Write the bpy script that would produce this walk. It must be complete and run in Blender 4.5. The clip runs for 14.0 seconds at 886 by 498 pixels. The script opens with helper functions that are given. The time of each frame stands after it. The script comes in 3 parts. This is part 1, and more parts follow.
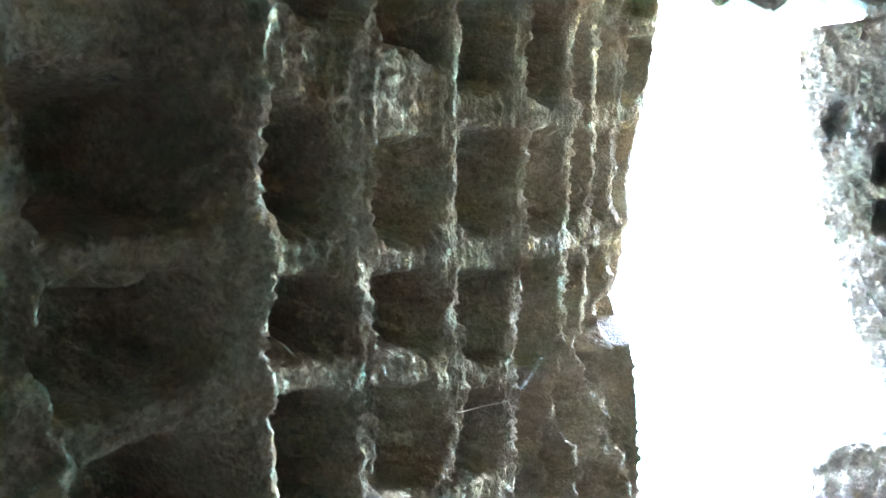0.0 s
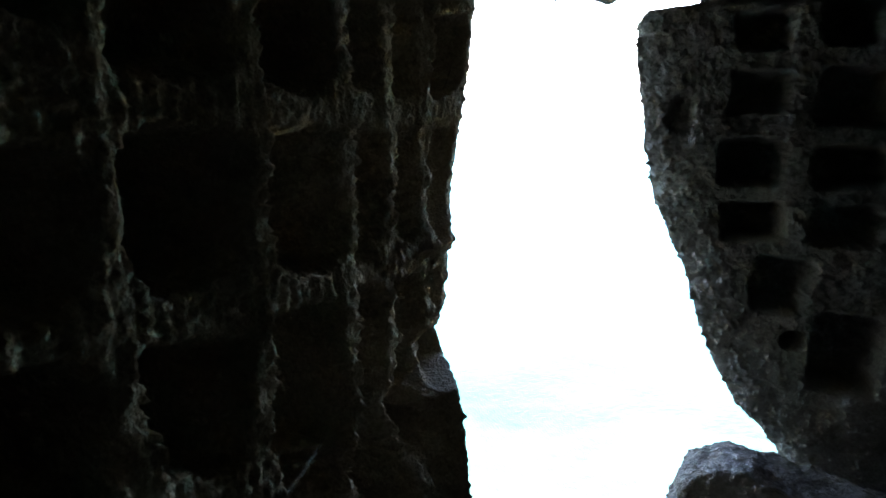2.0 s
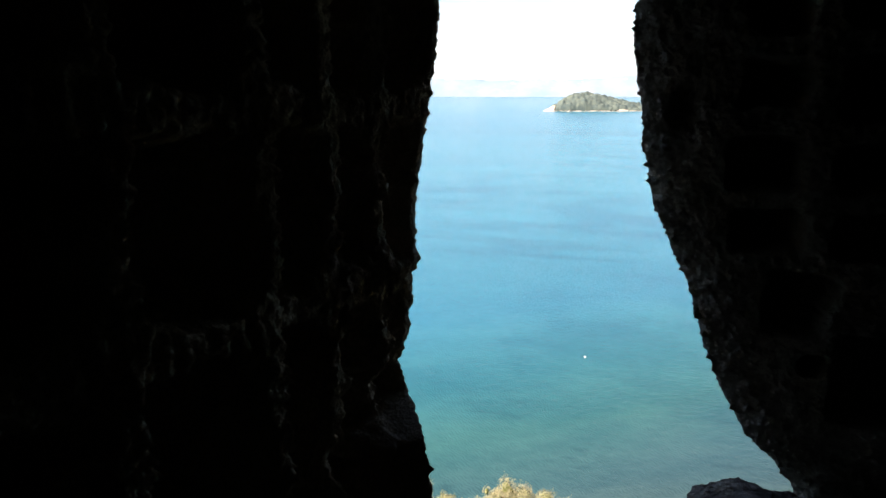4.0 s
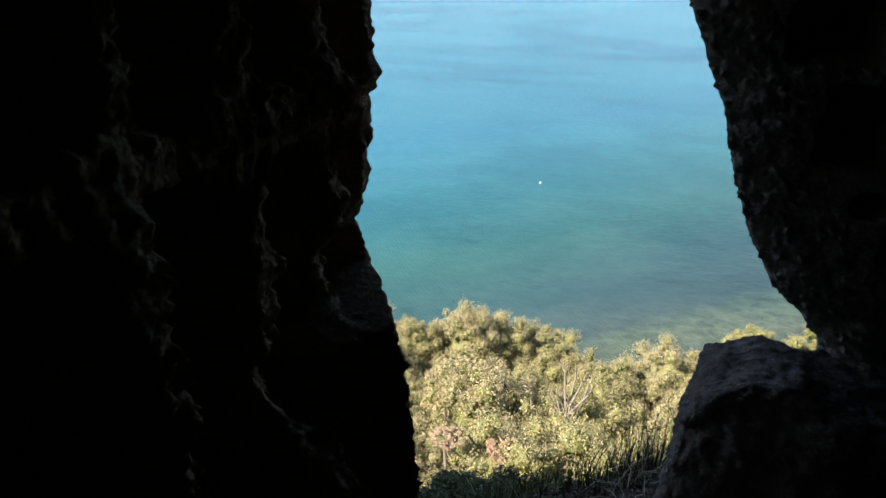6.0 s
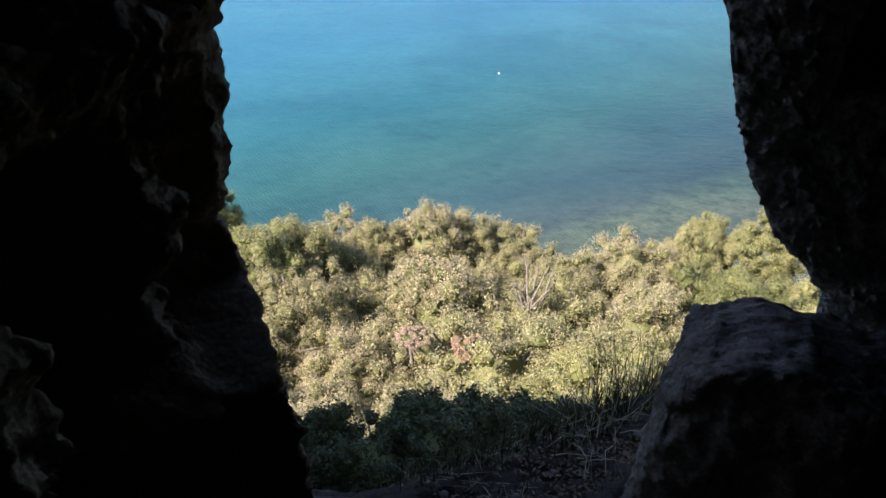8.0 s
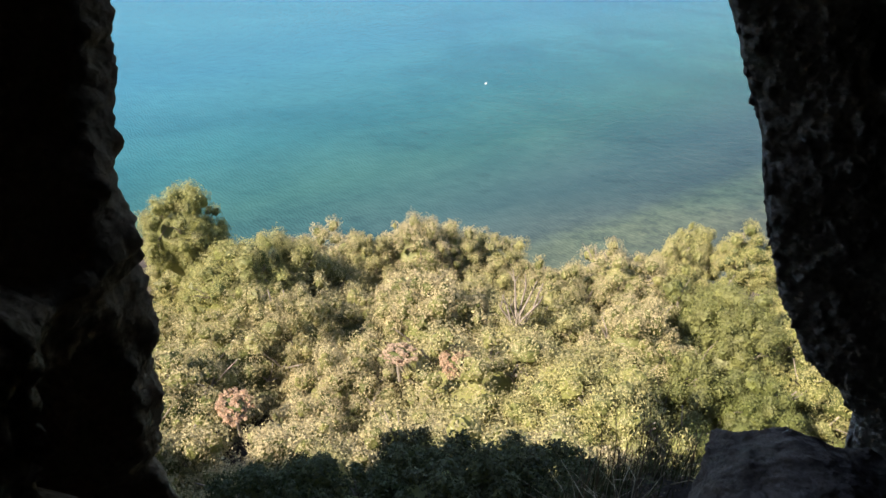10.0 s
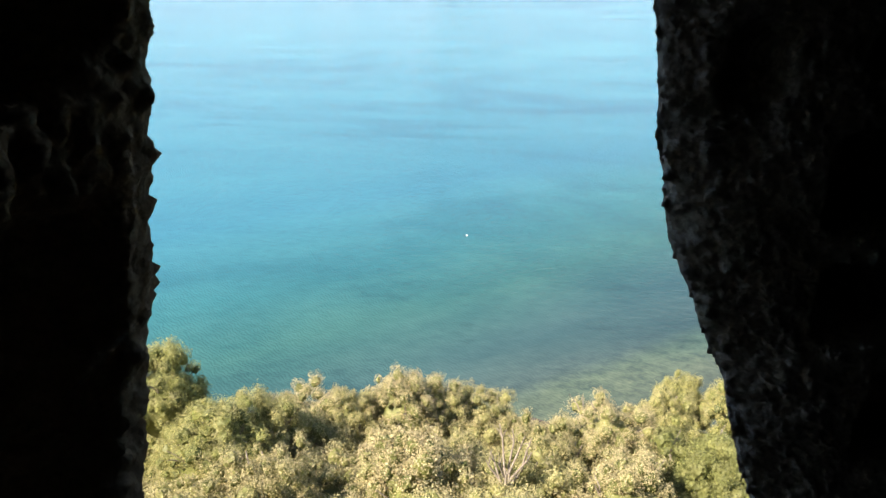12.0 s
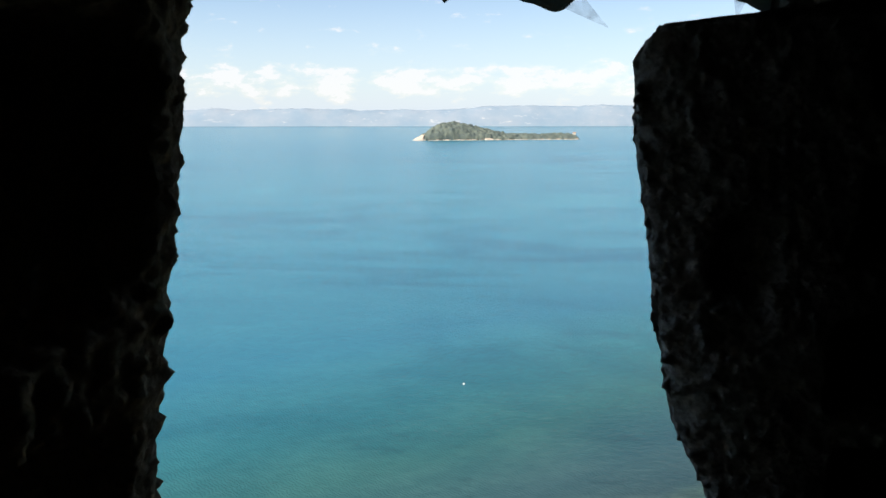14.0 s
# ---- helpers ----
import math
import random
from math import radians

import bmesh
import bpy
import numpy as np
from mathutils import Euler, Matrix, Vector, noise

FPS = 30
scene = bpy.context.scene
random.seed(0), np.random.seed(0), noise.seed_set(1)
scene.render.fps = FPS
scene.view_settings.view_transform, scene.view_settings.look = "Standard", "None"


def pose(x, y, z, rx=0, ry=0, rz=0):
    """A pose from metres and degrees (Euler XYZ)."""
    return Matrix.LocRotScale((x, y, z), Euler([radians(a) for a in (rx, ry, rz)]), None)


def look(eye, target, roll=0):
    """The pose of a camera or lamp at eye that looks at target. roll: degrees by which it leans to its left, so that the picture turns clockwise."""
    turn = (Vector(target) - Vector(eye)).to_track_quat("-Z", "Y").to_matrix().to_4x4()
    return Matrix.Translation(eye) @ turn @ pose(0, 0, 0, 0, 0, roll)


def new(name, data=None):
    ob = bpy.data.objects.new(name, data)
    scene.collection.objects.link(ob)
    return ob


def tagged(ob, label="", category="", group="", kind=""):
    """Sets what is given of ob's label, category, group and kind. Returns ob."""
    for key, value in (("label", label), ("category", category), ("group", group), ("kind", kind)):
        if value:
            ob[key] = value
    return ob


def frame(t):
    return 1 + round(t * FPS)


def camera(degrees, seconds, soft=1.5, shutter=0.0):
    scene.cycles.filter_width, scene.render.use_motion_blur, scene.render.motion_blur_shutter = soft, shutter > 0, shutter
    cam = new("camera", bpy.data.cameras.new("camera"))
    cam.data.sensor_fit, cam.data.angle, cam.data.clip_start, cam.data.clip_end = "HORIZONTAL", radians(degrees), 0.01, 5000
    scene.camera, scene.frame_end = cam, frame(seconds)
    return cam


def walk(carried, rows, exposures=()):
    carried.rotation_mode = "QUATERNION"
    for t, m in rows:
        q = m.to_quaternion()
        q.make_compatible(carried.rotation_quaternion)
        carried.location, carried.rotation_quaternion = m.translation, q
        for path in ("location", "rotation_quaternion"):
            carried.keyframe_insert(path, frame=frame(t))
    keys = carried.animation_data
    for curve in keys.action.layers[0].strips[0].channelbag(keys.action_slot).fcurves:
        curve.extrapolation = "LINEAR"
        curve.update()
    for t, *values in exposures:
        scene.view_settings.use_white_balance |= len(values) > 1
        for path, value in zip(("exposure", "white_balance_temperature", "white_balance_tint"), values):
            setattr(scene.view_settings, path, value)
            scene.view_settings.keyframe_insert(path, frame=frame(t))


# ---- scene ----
cam = camera(65.8, 14.0)
PATH = [
    (0, (0.207, 0.866, 1.731), (-0.666, 2.614, 1.304), 0.3),
    (0.5, (0.19, 1.016, 1.721), (-0.621, 2.792, 1.285), 0.6),
    (1, (0.15, 1.134, 1.721), (-0.543, 2.96, 1.291), 0.7),
    (1.5, (0.154, 1.226, 1.707), (-0.432, 3.09, 1.283), 0.7),
    (2, (0.234, 1.336, 1.714), (-0.299, 3.216, 1.288), 0.1),
    (2.5, (0.349, 1.372, 1.747), (-0.227, 3.24, 1.322), -0.2),
    (4.8, (0.187, 1.806, 1.665), (-0.286, 3.679, 1.148), -0.0),
    (5, (0.187, 1.849, 1.645), (-0.271, 3.706, 1.059), -0.1),
    (5.5, (0.145, 1.953, 1.611), (-0.266, 3.745, 0.823), -0.1),
    (6, (0.09, 2.029, 1.596), (-0.273, 3.768, 0.677), -0.1),
    (6.5, (0.078, 2.086, 1.581), (-0.239, 3.771, 0.552), -0.2),
    (7, (0.1, 2.177, 1.559), (-0.178, 3.822, 0.455), -0.3),
    (7.5, (0.113, 2.274, 1.54), (-0.134, 3.887, 0.384), -0.3),
    (8, (0.078, 2.402, 1.543), (-0.149, 4.002, 0.365), -0.3),
    (8.2, (0.068, 2.425, 1.542), (-0.152, 4.023, 0.36), -0.1),
    (10.5, (0.031, 2.681, 1.680), (-0.152, 4.320, 0.549), 0.1),
    (11, (0.026, 2.673, 1.745), (-0.145, 4.376, 0.71), -0.1),
    (11.5, (0.025, 2.666, 1.778), (-0.142, 4.445, 0.879), 0.1),
    (12, (0.032, 2.667, 1.803), (-0.137, 4.5, 1.022), 0.1),
    (12.5, (0.033, 2.663, 1.829), (-0.136, 4.543, 1.168), 0.0),
    (13, (0.031, 2.661, 1.843), (-0.138, 4.578, 1.3), 0.0),
    (13.5, (0.024, 2.658, 1.856), (-0.142, 4.601, 1.41), -0.0),
    (14, (0.025, 2.665, 1.858), (-0.144, 4.623, 1.486), -0.1),
]
# seconds, stops, kelvin, tint
EXPOSURES = [(0, 9.35, 6150, 15), (0.8, 9.0, 6150, 15), (1.5, 8.4, 6150, 14), (1.7, 7.15, 6250, 13), (2.0, 4.35, 6400, 11), (2.2, 2.1, 6500, 12), (2.4, 1.3, 6900, 17), (2.7, 1.15, 6800, 15),
             (4.8, 1.1, 6650, 14), (6.0, 1.05, 6550, 15), (6.5, 1.1, 6400, 17), (7.5, 0.95, 6150, 23), (8.2, 0.9, 6050, 24), (10.5, 1.0, 6900, 16), (11.0, 1.25, 6950, 15), (11.5, 1.33, 7000, 15), (12.0, 1.2, 6900, 14),
             (12.5, 0.92, 6600, 12), (13.0, 0.75, 6500, 11), (14, 0.45, 6400, 10)]
walk(cam, [(t, look(eye, target, roll)) for t, eye, target, roll in PATH], EXPOSURES)

# ---- world, sun and exposure ----
SUN_DIR = Vector((0.60, 0.41, -0.69)).normalized()      # the way the light travels
world = bpy.data.worlds.new("sky")
scene.world = world
world.use_nodes = True
wt = world.node_tree
sky = wt.nodes.new("ShaderNodeTexSky")
sky.sky_type, sky.sun_disc = "NISHITA", False
sky.sun_elevation = math.asin(-SUN_DIR.z)
sky.sun_rotation = math.atan2(-SUN_DIR.x, -SUN_DIR.y)
sky.air_density, sky.dust_density, sky.ozone_density = 1.0, 0.6, 2.0
wt.nodes["Background"].inputs["Strength"].default_value = 0.12
wt.links.new(sky.outputs[0], wt.nodes["Background"].inputs["Color"])
sun = new("sun", bpy.data.lights.new("sun", "SUN"))
sun.data.energy, sun.data.angle, sun.data.color = 7.0, radians(0.5), (1.0, 0.92, 0.79)
sun.matrix_world = look((0, 0, 60), Vector((0, 0, 60)) + SUN_DIR)


# ---- noise and mesh helpers ----
def lattice(ix, iy, iz, seed):
    h = (ix * 374761393 + iy * 668265263 + iz * 2147483647 + seed * 974711) & 0xFFFFFFFF
    h = ((h ^ (h >> 13)) * 1274126177) & 0xFFFFFFFF
    h = (h ^ (h >> 16)) & 0xFFFF
    return h / 32767.5 - 1.0


def vnoise(x, y, z, seed=0):
    """Smooth lattice noise, -1 to 1, on arrays."""
    x, y, z = np.broadcast_arrays(np.asarray(x, float), np.asarray(y, float), np.asarray(z, float))
    fx, fy, fz = np.floor(x), np.floor(y), np.floor(z)
    ix, iy, iz = fx.astype(np.int64), fy.astype(np.int64), fz.astype(np.int64)
    u, v, w = x - fx, y - fy, z - fz
    u, v, w = u * u * (3 - 2 * u), v * v * (3 - 2 * v), w * w * (3 - 2 * w)
    total = 0
    for a in (0, 1):
        for b in (0, 1):
            for c in (0, 1):
                total = total + lattice(ix + a, iy + b, iz + c, seed) * (u if a else 1 - u) * (v if b else 1 - v) * (w if c else 1 - w)
    return total


def fbm(x, y, z, scale, octaves=4, seed=0, gain=0.5):
    total, amp = 0, 1.0
    for k in range(octaves):
        f = scale * 2.03 ** k
        total = total + amp * vnoise(x * f, y * f, z * f, seed + 17 * k)
        amp *= gain
    return total


def step(a, b, x):
    t = np.clip((x - a) / (b - a), 0, 1)
    return t * t * (3 - 2 * t)


def mesh_of(name, verts, faces, material, smooth=True):
    me = bpy.data.meshes.new(name)
    verts, faces = np.asarray(verts, np.float32), np.asarray(faces, np.int32)
    n, k = faces.shape
    me.vertices.add(len(verts))
    me.vertices.foreach_set("co", verts.ravel())
    me.loops.add(n * k)
    me.loops.foreach_set("vertex_index", faces.ravel())
    me.polygons.add(n)
    me.polygons.foreach_set("loop_start", np.arange(n, dtype=np.int32) * k)
    me.polygons.foreach_set("use_smooth", np.full(n, smooth))
    me.update(calc_edges=True)
    me.materials.append(material)
    return me


def sheet(name, X, Y, Z, material, smooth=True, flip=False):
    """A grid surface from three 2D arrays."""
    r, c = X.shape
    i = np.arange(r * c).reshape(r, c)
    f = np.stack([i[:-1, :-1], i[:-1, 1:], i[1:, 1:], i[1:, :-1]], -1).reshape(-1, 4)
    if flip:
        f = f[:, ::-1]
    return mesh_of(name, np.stack([X, Y, Z], -1).reshape(-1, 3), f, material, smooth)


def structure(name, me, label, category):
    return tagged(new(name, me), label, category, kind="structure")


def part(name, me, parent, label=""):
    ob = new(name, me)
    ob.parent = parent
    if label:
        ob["label"] = label
    return ob


def box_mesh(name, lo, hi, material, bevel=0.01):
    bm = bmesh.new()
    bmesh.ops.create_cube(bm, size=1)
    for v in bm.verts:
        v.co = Vector([(lo[i] + hi[i]) / 2 + v.co[i] * (hi[i] - lo[i]) for i in range(3)])
    if bevel:
        bmesh.ops.bevel(bm, geom=bm.edges[:], offset=bevel, segments=2, affect="EDGES")
    me = bpy.data.meshes.new(name)
    bm.to_mesh(me)
    bm.free()
    me.materials.append(material)
    return me


# ---- materials ----
def material(name, rough=0.9, spec=0.3):
    m = bpy.data.materials.new(name)
    m.use_nodes = True
    t = m.node_tree
    b = t.nodes["Principled BSDF"]
    b.inputs["Roughness"].default_value = rough
    b.inputs["Specular IOR Level"].default_value = spec
    return m, t, b


def add(t, kind, **values):
    n = t.nodes.new(kind)
    for key, value in values.items():
        n.inputs[key].default_value = value
    return n


def ramp(t, source, stops):
    n = t.nodes.new("ShaderNodeValToRGB")
    while len(n.color_ramp.elements) < len(stops):
        n.color_ramp.elements.new(0.5)
    for e, (p, c) in zip(n.color_ramp.elements, stops):
        e.position, e.color = p, (*c, 1)
    t.links.new(source, n.inputs[0])
    return n


def mix(t, factor, a, b, blend="MIX"):
    n = t.nodes.new("ShaderNodeMix")
    n.data_type, n.blend_type = "RGBA", blend
    for socket, value in ((n.inputs[0], factor), (n.inputs[6], a), (n.inputs[7], b)):
        if isinstance(value, (int, float)):
            socket.default_value = value
        elif isinstance(value, tuple):
            socket.default_value = (*value, 1)
        else:
            t.links.new(value, socket)
    return n.outputs[2]


def bump(t, b, height, strength, distance, below=None):
    n = add(t, "ShaderNodeBump", Strength=strength, Distance=distance)
    t.links.new(height, n.inputs["Height"])
    if below:
        t.links.new(below.outputs[0], n.inputs["Normal"])
    t.links.new(n.outputs[0], b.inputs["Normal"])
    return n


def rock_material(name, dark, mid, light, moss=0.0, relief=0.028, grain=60.0):
    m, t, b = material(name, 0.95, 0.15)
    co = t.nodes.new("ShaderNodeTexCoord").outputs["Object"]
    big = add(t, "ShaderNodeTexNoise", Scale=3.5, Detail=5.0, Roughness=0.6)
    fine = add(t, "ShaderNodeTexNoise", Scale=grain, Detail=8.0, Roughness=0.75)
    pits = add(t, "ShaderNodeTexVoronoi", Scale=grain * 1.4)
    for n in (big, fine, pits):
        t.links.new(co, n.inputs["Vector"])
    c = ramp(t, big.outputs[0], [(0.3, dark), (0.5, mid), (0.72, light)]).outputs[0]
    c = mix(t, 0.55, c, ramp(t, fine.outputs[0], [(0.32, (0.25, 0.23, 0.22)), (0.6, (1, 1, 1))]).outputs[0], "MULTIPLY")
    if moss:
        green = add(t, "ShaderNodeTexNoise", Scale=6.0, Detail=6.0, Roughness=0.7)
        t.links.new(co, green.inputs["Vector"])
        mask = ramp(t, green.outputs[0], [(0.52, (0, 0, 0)), (0.66, (moss, moss, moss))])
        c = mix(t, mask.outputs[0], c, (0.12, 0.17, 0.07))
    t.links.new(c, b.inputs["Base Color"])
    first = bump(t, b, fine.outputs[0], 0.7, relief)
    bump(t, b, pits.outputs[0], 0.5, 0.006, first)
    return m


ROCK = rock_material("tuff", (0.21, 0.15, 0.10), (0.36, 0.268, 0.182), (0.50, 0.385, 0.268), 0.3, 0.011, 95.0)
ROCK_PALE = rock_material("pale_tuff", (0.20, 0.185, 0.17), (0.29, 0.27, 0.255), (0.42, 0.40, 0.37), 0.2, 0.032, 80.0)
ROCK_BLOCK = rock_material("grey_tuff_block", (0.14, 0.118, 0.105), (0.23, 0.197, 0.175), (0.33, 0.29, 0.26), 0.2, 0.03, 70.0)
# tuff darkened for shade: the lintel, and unseen walls that should bounce little
ROCK_SHADE = rock_material("shade_darkened_tuff", (0.05, 0.045, 0.04), (0.085, 0.075, 0.062), (0.13, 0.115, 0.095), 0.4)
ROCK_OUT = rock_material("weathered_cliff_rock", (0.17, 0.15, 0.13), (0.26, 0.23, 0.19), (0.36, 0.33, 0.28), 0.5)


def soil_material(name, tones):
    m, t, b = material(name, 0.97, 0.1)
    co = t.nodes.new("ShaderNodeTexCoord").outputs["Object"]
    big = add(t, "ShaderNodeTexNoise", Scale=1.4, Detail=6.0, Roughness=0.65)
    fine = add(t, "ShaderNodeTexNoise", Scale=55.0, Detail=6.0, Roughness=0.75)
    for n in (big, fine):
        t.links.new(co, n.inputs["Vector"])
    c = ramp(t, big.outputs[0], [(0.32, tones[0]), (0.55, tones[1]), (0.75, tones[2])]).outputs[0]
    c = mix(t, 0.5, c, ramp(t, fine.outputs[0], [(0.35, (0.4, 0.38, 0.35)), (0.65, (1, 1, 1))]).outputs[0], "MULTIPLY")
    t.links.new(c, b.inputs["Base Color"])
    bump(t, b, fine.outputs[0], 1.0, 0.03)
    return m


SOIL = soil_material("dry_soil", [(0.060, 0.050, 0.044), (0.105, 0.088, 0.076), (0.16, 0.135, 0.112)])
# unseen cave floor, its tone set by how much light it should bounce
DUST_BOUNCE = soil_material("bounce_tuned_dust", [(0.13, 0.11, 0.095), (0.185, 0.16, 0.135), (0.25, 0.215, 0.18)])


def water_material():
    m, t, b = material("lake_water", 0.22, 0.28)
    b.inputs["IOR"].default_value = 1.33
    co = t.nodes.new("ShaderNodeTexCoord").outputs["Object"]
    split = t.nodes.new("ShaderNodeSeparateXYZ")
    t.links.new(co, split.inputs[0])
    # distance from the shore line, which runs away to one side
    run = t.nodes.new("ShaderNodeMath")
    run.operation = "MULTIPLY_ADD"
    run.inputs[1].default_value = -0.74
    t.links.new(split.outputs["X"], run.inputs[0])
    t.links.new(split.outputs["Y"], run.inputs[2])
    wob = add(t, "ShaderNodeTexNoise", Scale=0.06, Detail=5.0, Roughness=0.6)
    t.links.new(co, wob.inputs["Vector"])
    off = t.nodes.new("ShaderNodeMath")
    off.operation = "MULTIPLY_ADD"
    off.inputs[1].default_value = 5.0
    t.links.new(wob.outputs[0], off.inputs[0])
    t.links.new(run.outputs[0], off.inputs[2])
    span = t.nodes.new("ShaderNodeMapRange")
    span.inputs["From Min"].default_value, span.inputs["From Max"].default_value = 50.0, 250.0
    t.links.new(off.outputs[0], span.inputs["Value"])
    depth = ramp(t, span.outputs[0], [
        (0.0, (0.06, 0.075, 0.06)), (0.03, (0.078, 0.099, 0.072)), (0.046, (0.072, 0.097, 0.072)), (0.062, (0.046, 0.072, 0.070)), (0.11, (0.038, 0.078, 0.080)),
        (0.19, (0.032, 0.100, 0.093)), (0.28, (0.022, 0.108, 0.122)), (0.45, (0.018, 0.111, 0.163)), (1.0, (0.027, 0.147, 0.203))])
    # weed patches on the bed near the shore
    weed = add(t, "ShaderNodeTexNoise", Scale=0.22, Detail=5.0, Roughness=0.7)
    stretch = add(t, "ShaderNodeMapping", Scale=(0.6, 1.0, 1.0), Rotation=(0, 0, radians(28)))
    t.links.new(co, stretch.inputs["Vector"])
    t.links.new(stretch.outputs[0], weed.inputs["Vector"])
    patch = ramp(t, weed.outputs[0], [(0.58, (1, 1, 1)), (0.70, (0.62, 0.66, 0.70))])
    stones = add(t, "ShaderNodeTexNoise", Scale=0.9, Detail=4.0, Roughness=0.75)
    t.links.new(stretch.outputs[0], stones.inputs["Vector"])
    speck = ramp(t, stones.outputs[0], [(0.36, (0.62, 0.68, 0.74)), (0.64, (1.2, 1.17, 1.1))])
    bed = ramp(t, span.outputs[0], [(0.045, (1, 1, 1)), (0.085, (0, 0, 0))])
    depth = mix(t, bed.outputs[0], depth.outputs[0], mix(t, 1.0, depth.outputs[0], speck.outputs[0], "MULTIPLY"))
    near = ramp(t, span.outputs[0], [(0.05, (1, 1, 1)), (0.35, (0, 0, 0))])
    c = mix(t, near.outputs[0], depth, mix(t, 1.0, depth, patch.outputs[0], "MULTIPLY"))
    # wind streaks farther out
    wind = add(t, "ShaderNodeTexNoise", Scale=0.016, Detail=6.0, Roughness=0.62, Distortion=0.9)
    lay = add(t, "ShaderNodeMapping", Scale=(0.40, 1.15, 1.0), Rotation=(0, 0, radians(-10)))
    t.links.new(co, lay.inputs["Vector"])
    t.links.new(lay.outputs[0], wind.inputs["Vector"])
    streak = ramp(t, wind.outputs[0], [(0.37, (0.64, 0.78, 0.84)), (0.46, (0.93, 0.97, 0.98)), (0.55, (1.0, 1.0, 1.0)), (0.66, (1.4, 1.2, 1.12))])
    c = mix(t, 1.0, c, streak.outputs[0], "MULTIPLY")
    # cat's paws: long curved dark patches where the wind ruffles the lake
    paws = add(t, "ShaderNodeTexNoise", Scale=0.022, Detail=4.0, Roughness=0.55, Distortion=1.6)
    swing = add(t, "ShaderNodeMapping", Scale=(0.42, 0.8, 1.0), Rotation=(0, 0, radians(-22)))
    t.links.new(co, swing.inputs["Vector"])
    t.links.new(swing.outputs[0], paws.inputs["Vector"])
    c = mix(t, 1.0, c, ramp(t, paws.outputs[0], [(0.33, (0.66, 0.81, 0.88)), (0.42, (0.98, 0.99, 1.0)), (0.62, (1.07, 1.05, 1.04))]).outputs[0], "MULTIPLY")
    grain = add(t, "ShaderNodeTexNoise", Scale=1.6, Detail=3.0, Roughness=0.7)
    comb = add(t, "ShaderNodeMapping", Scale=(0.35, 1.0, 1.0), Rotation=(0, 0, radians(40)))
    t.links.new(co, comb.inputs["Vector"])
    t.links.new(comb.outputs[0], grain.inputs["Vector"])
    c = mix(t, 1.0, c, ramp(t, grain.outputs[0], [(0.30, (0.84, 0.88, 0.90)), (0.70, (1.14, 1.10, 1.08))]).outputs[0], "MULTIPLY")
    t.links.new(c, b.inputs["Base Color"])
    ripple = add(t, "ShaderNodeTexWave", Scale=0.75, Distortion=9.0, Detail=4.0)
    ripple.inputs["Detail Scale"].default_value = 1.5
    turn = add(t, "ShaderNodeMapping", Rotation=(0, 0, radians(-52)))
    t.links.new(co, turn.inputs["Vector"])
    t.links.new(turn.outputs[0], ripple.inputs["Vector"])
    bump(t, b, ripple.outputs["Fac"], 0.22, 0.15)
    return m


WATER = water_material()


def leaf_material(name, tones, dry):
    m, t, b = material(name, 0.55, 0.35)
    geo = t.nodes.new("ShaderNodeNewGeometry")
    info = t.nodes.new("ShaderNodeObjectInfo")
    tone = ramp(t, info.outputs["Random"], [(k / (len(tones) - 1), c) for k, c in enumerate(tones)]).outputs[0]
    vary = ramp(t, geo.outputs["Random Per Island"], [(0.0, (0.56, 0.62, 0.52)), (0.5, (1.03, 1.03, 1.03)), (1.0, (1.5, 1.45, 1.36))])
    c = mix(t, 1.0, tone, vary.outputs[0], "MULTIPLY")
    co = t.nodes.new("ShaderNodeTexCoord").outputs["Object"]
    clump = add(t, "ShaderNodeTexNoise", Scale=1.3, Detail=3.0)
    t.links.new(co, clump.inputs["Vector"])
    c = mix(t, ramp(t, clump.outputs[0], [(0.45, (0, 0, 0)), (0.68, (dry, dry, dry))]).outputs[0], c, (0.37, 0.31, 0.21))
    t.links.new(c, b.inputs["Base Color"])
    b.inputs["Subsurface Weight"].default_value = 0.0
    glow = t.nodes.new("ShaderNodeBsdfTranslucent")
    t.links.new(c, glow.inputs["Color"])
    blend = t.nodes.new("ShaderNodeMixShader")
    blend.inputs[0].default_value = 0.30
    t.links.new(b.outputs[0], blend.inputs[1])
    t.links.new(glow.outputs[0], blend.inputs[2])
    t.links.new(blend.outputs[0], t.nodes["Material Output"].inputs["Surface"])
    return m


LEAF = leaf_material("dry_oak_leaves", [(0.34, 0.315, 0.150), (0.44, 0.38, 0.215), (0.31, 0.295, 0.128), (0.45, 0.385, 0.225), (0.385, 0.345, 0.172)], 0.45)
LEAF_GREEN = leaf_material("green_oak_leaves", [(0.31, 0.305, 0.112), (0.38, 0.35, 0.155), (0.255, 0.265, 0.09), (0.35, 0.33, 0.13)], 0.36)
# deep green leaves, also used as painted shade in the crowns' gaps
LEAF_DEEP_SHADE = leaf_material("deep_green_leaves_with_shade", [(0.15, 0.17, 0.05), (0.21, 0.215, 0.075), (0.125, 0.145, 0.042)], 0.15)
LEAF_DARK = leaf_material("shaded_shrub_leaves", [(0.055, 0.075, 0.025), (0.085, 0.09, 0.036)], 0.12)
LEAF_RED = leaf_material("withered_leaves", [(0.43, 0.28, 0.185), (0.43, 0.32, 0.235)], 0.4)


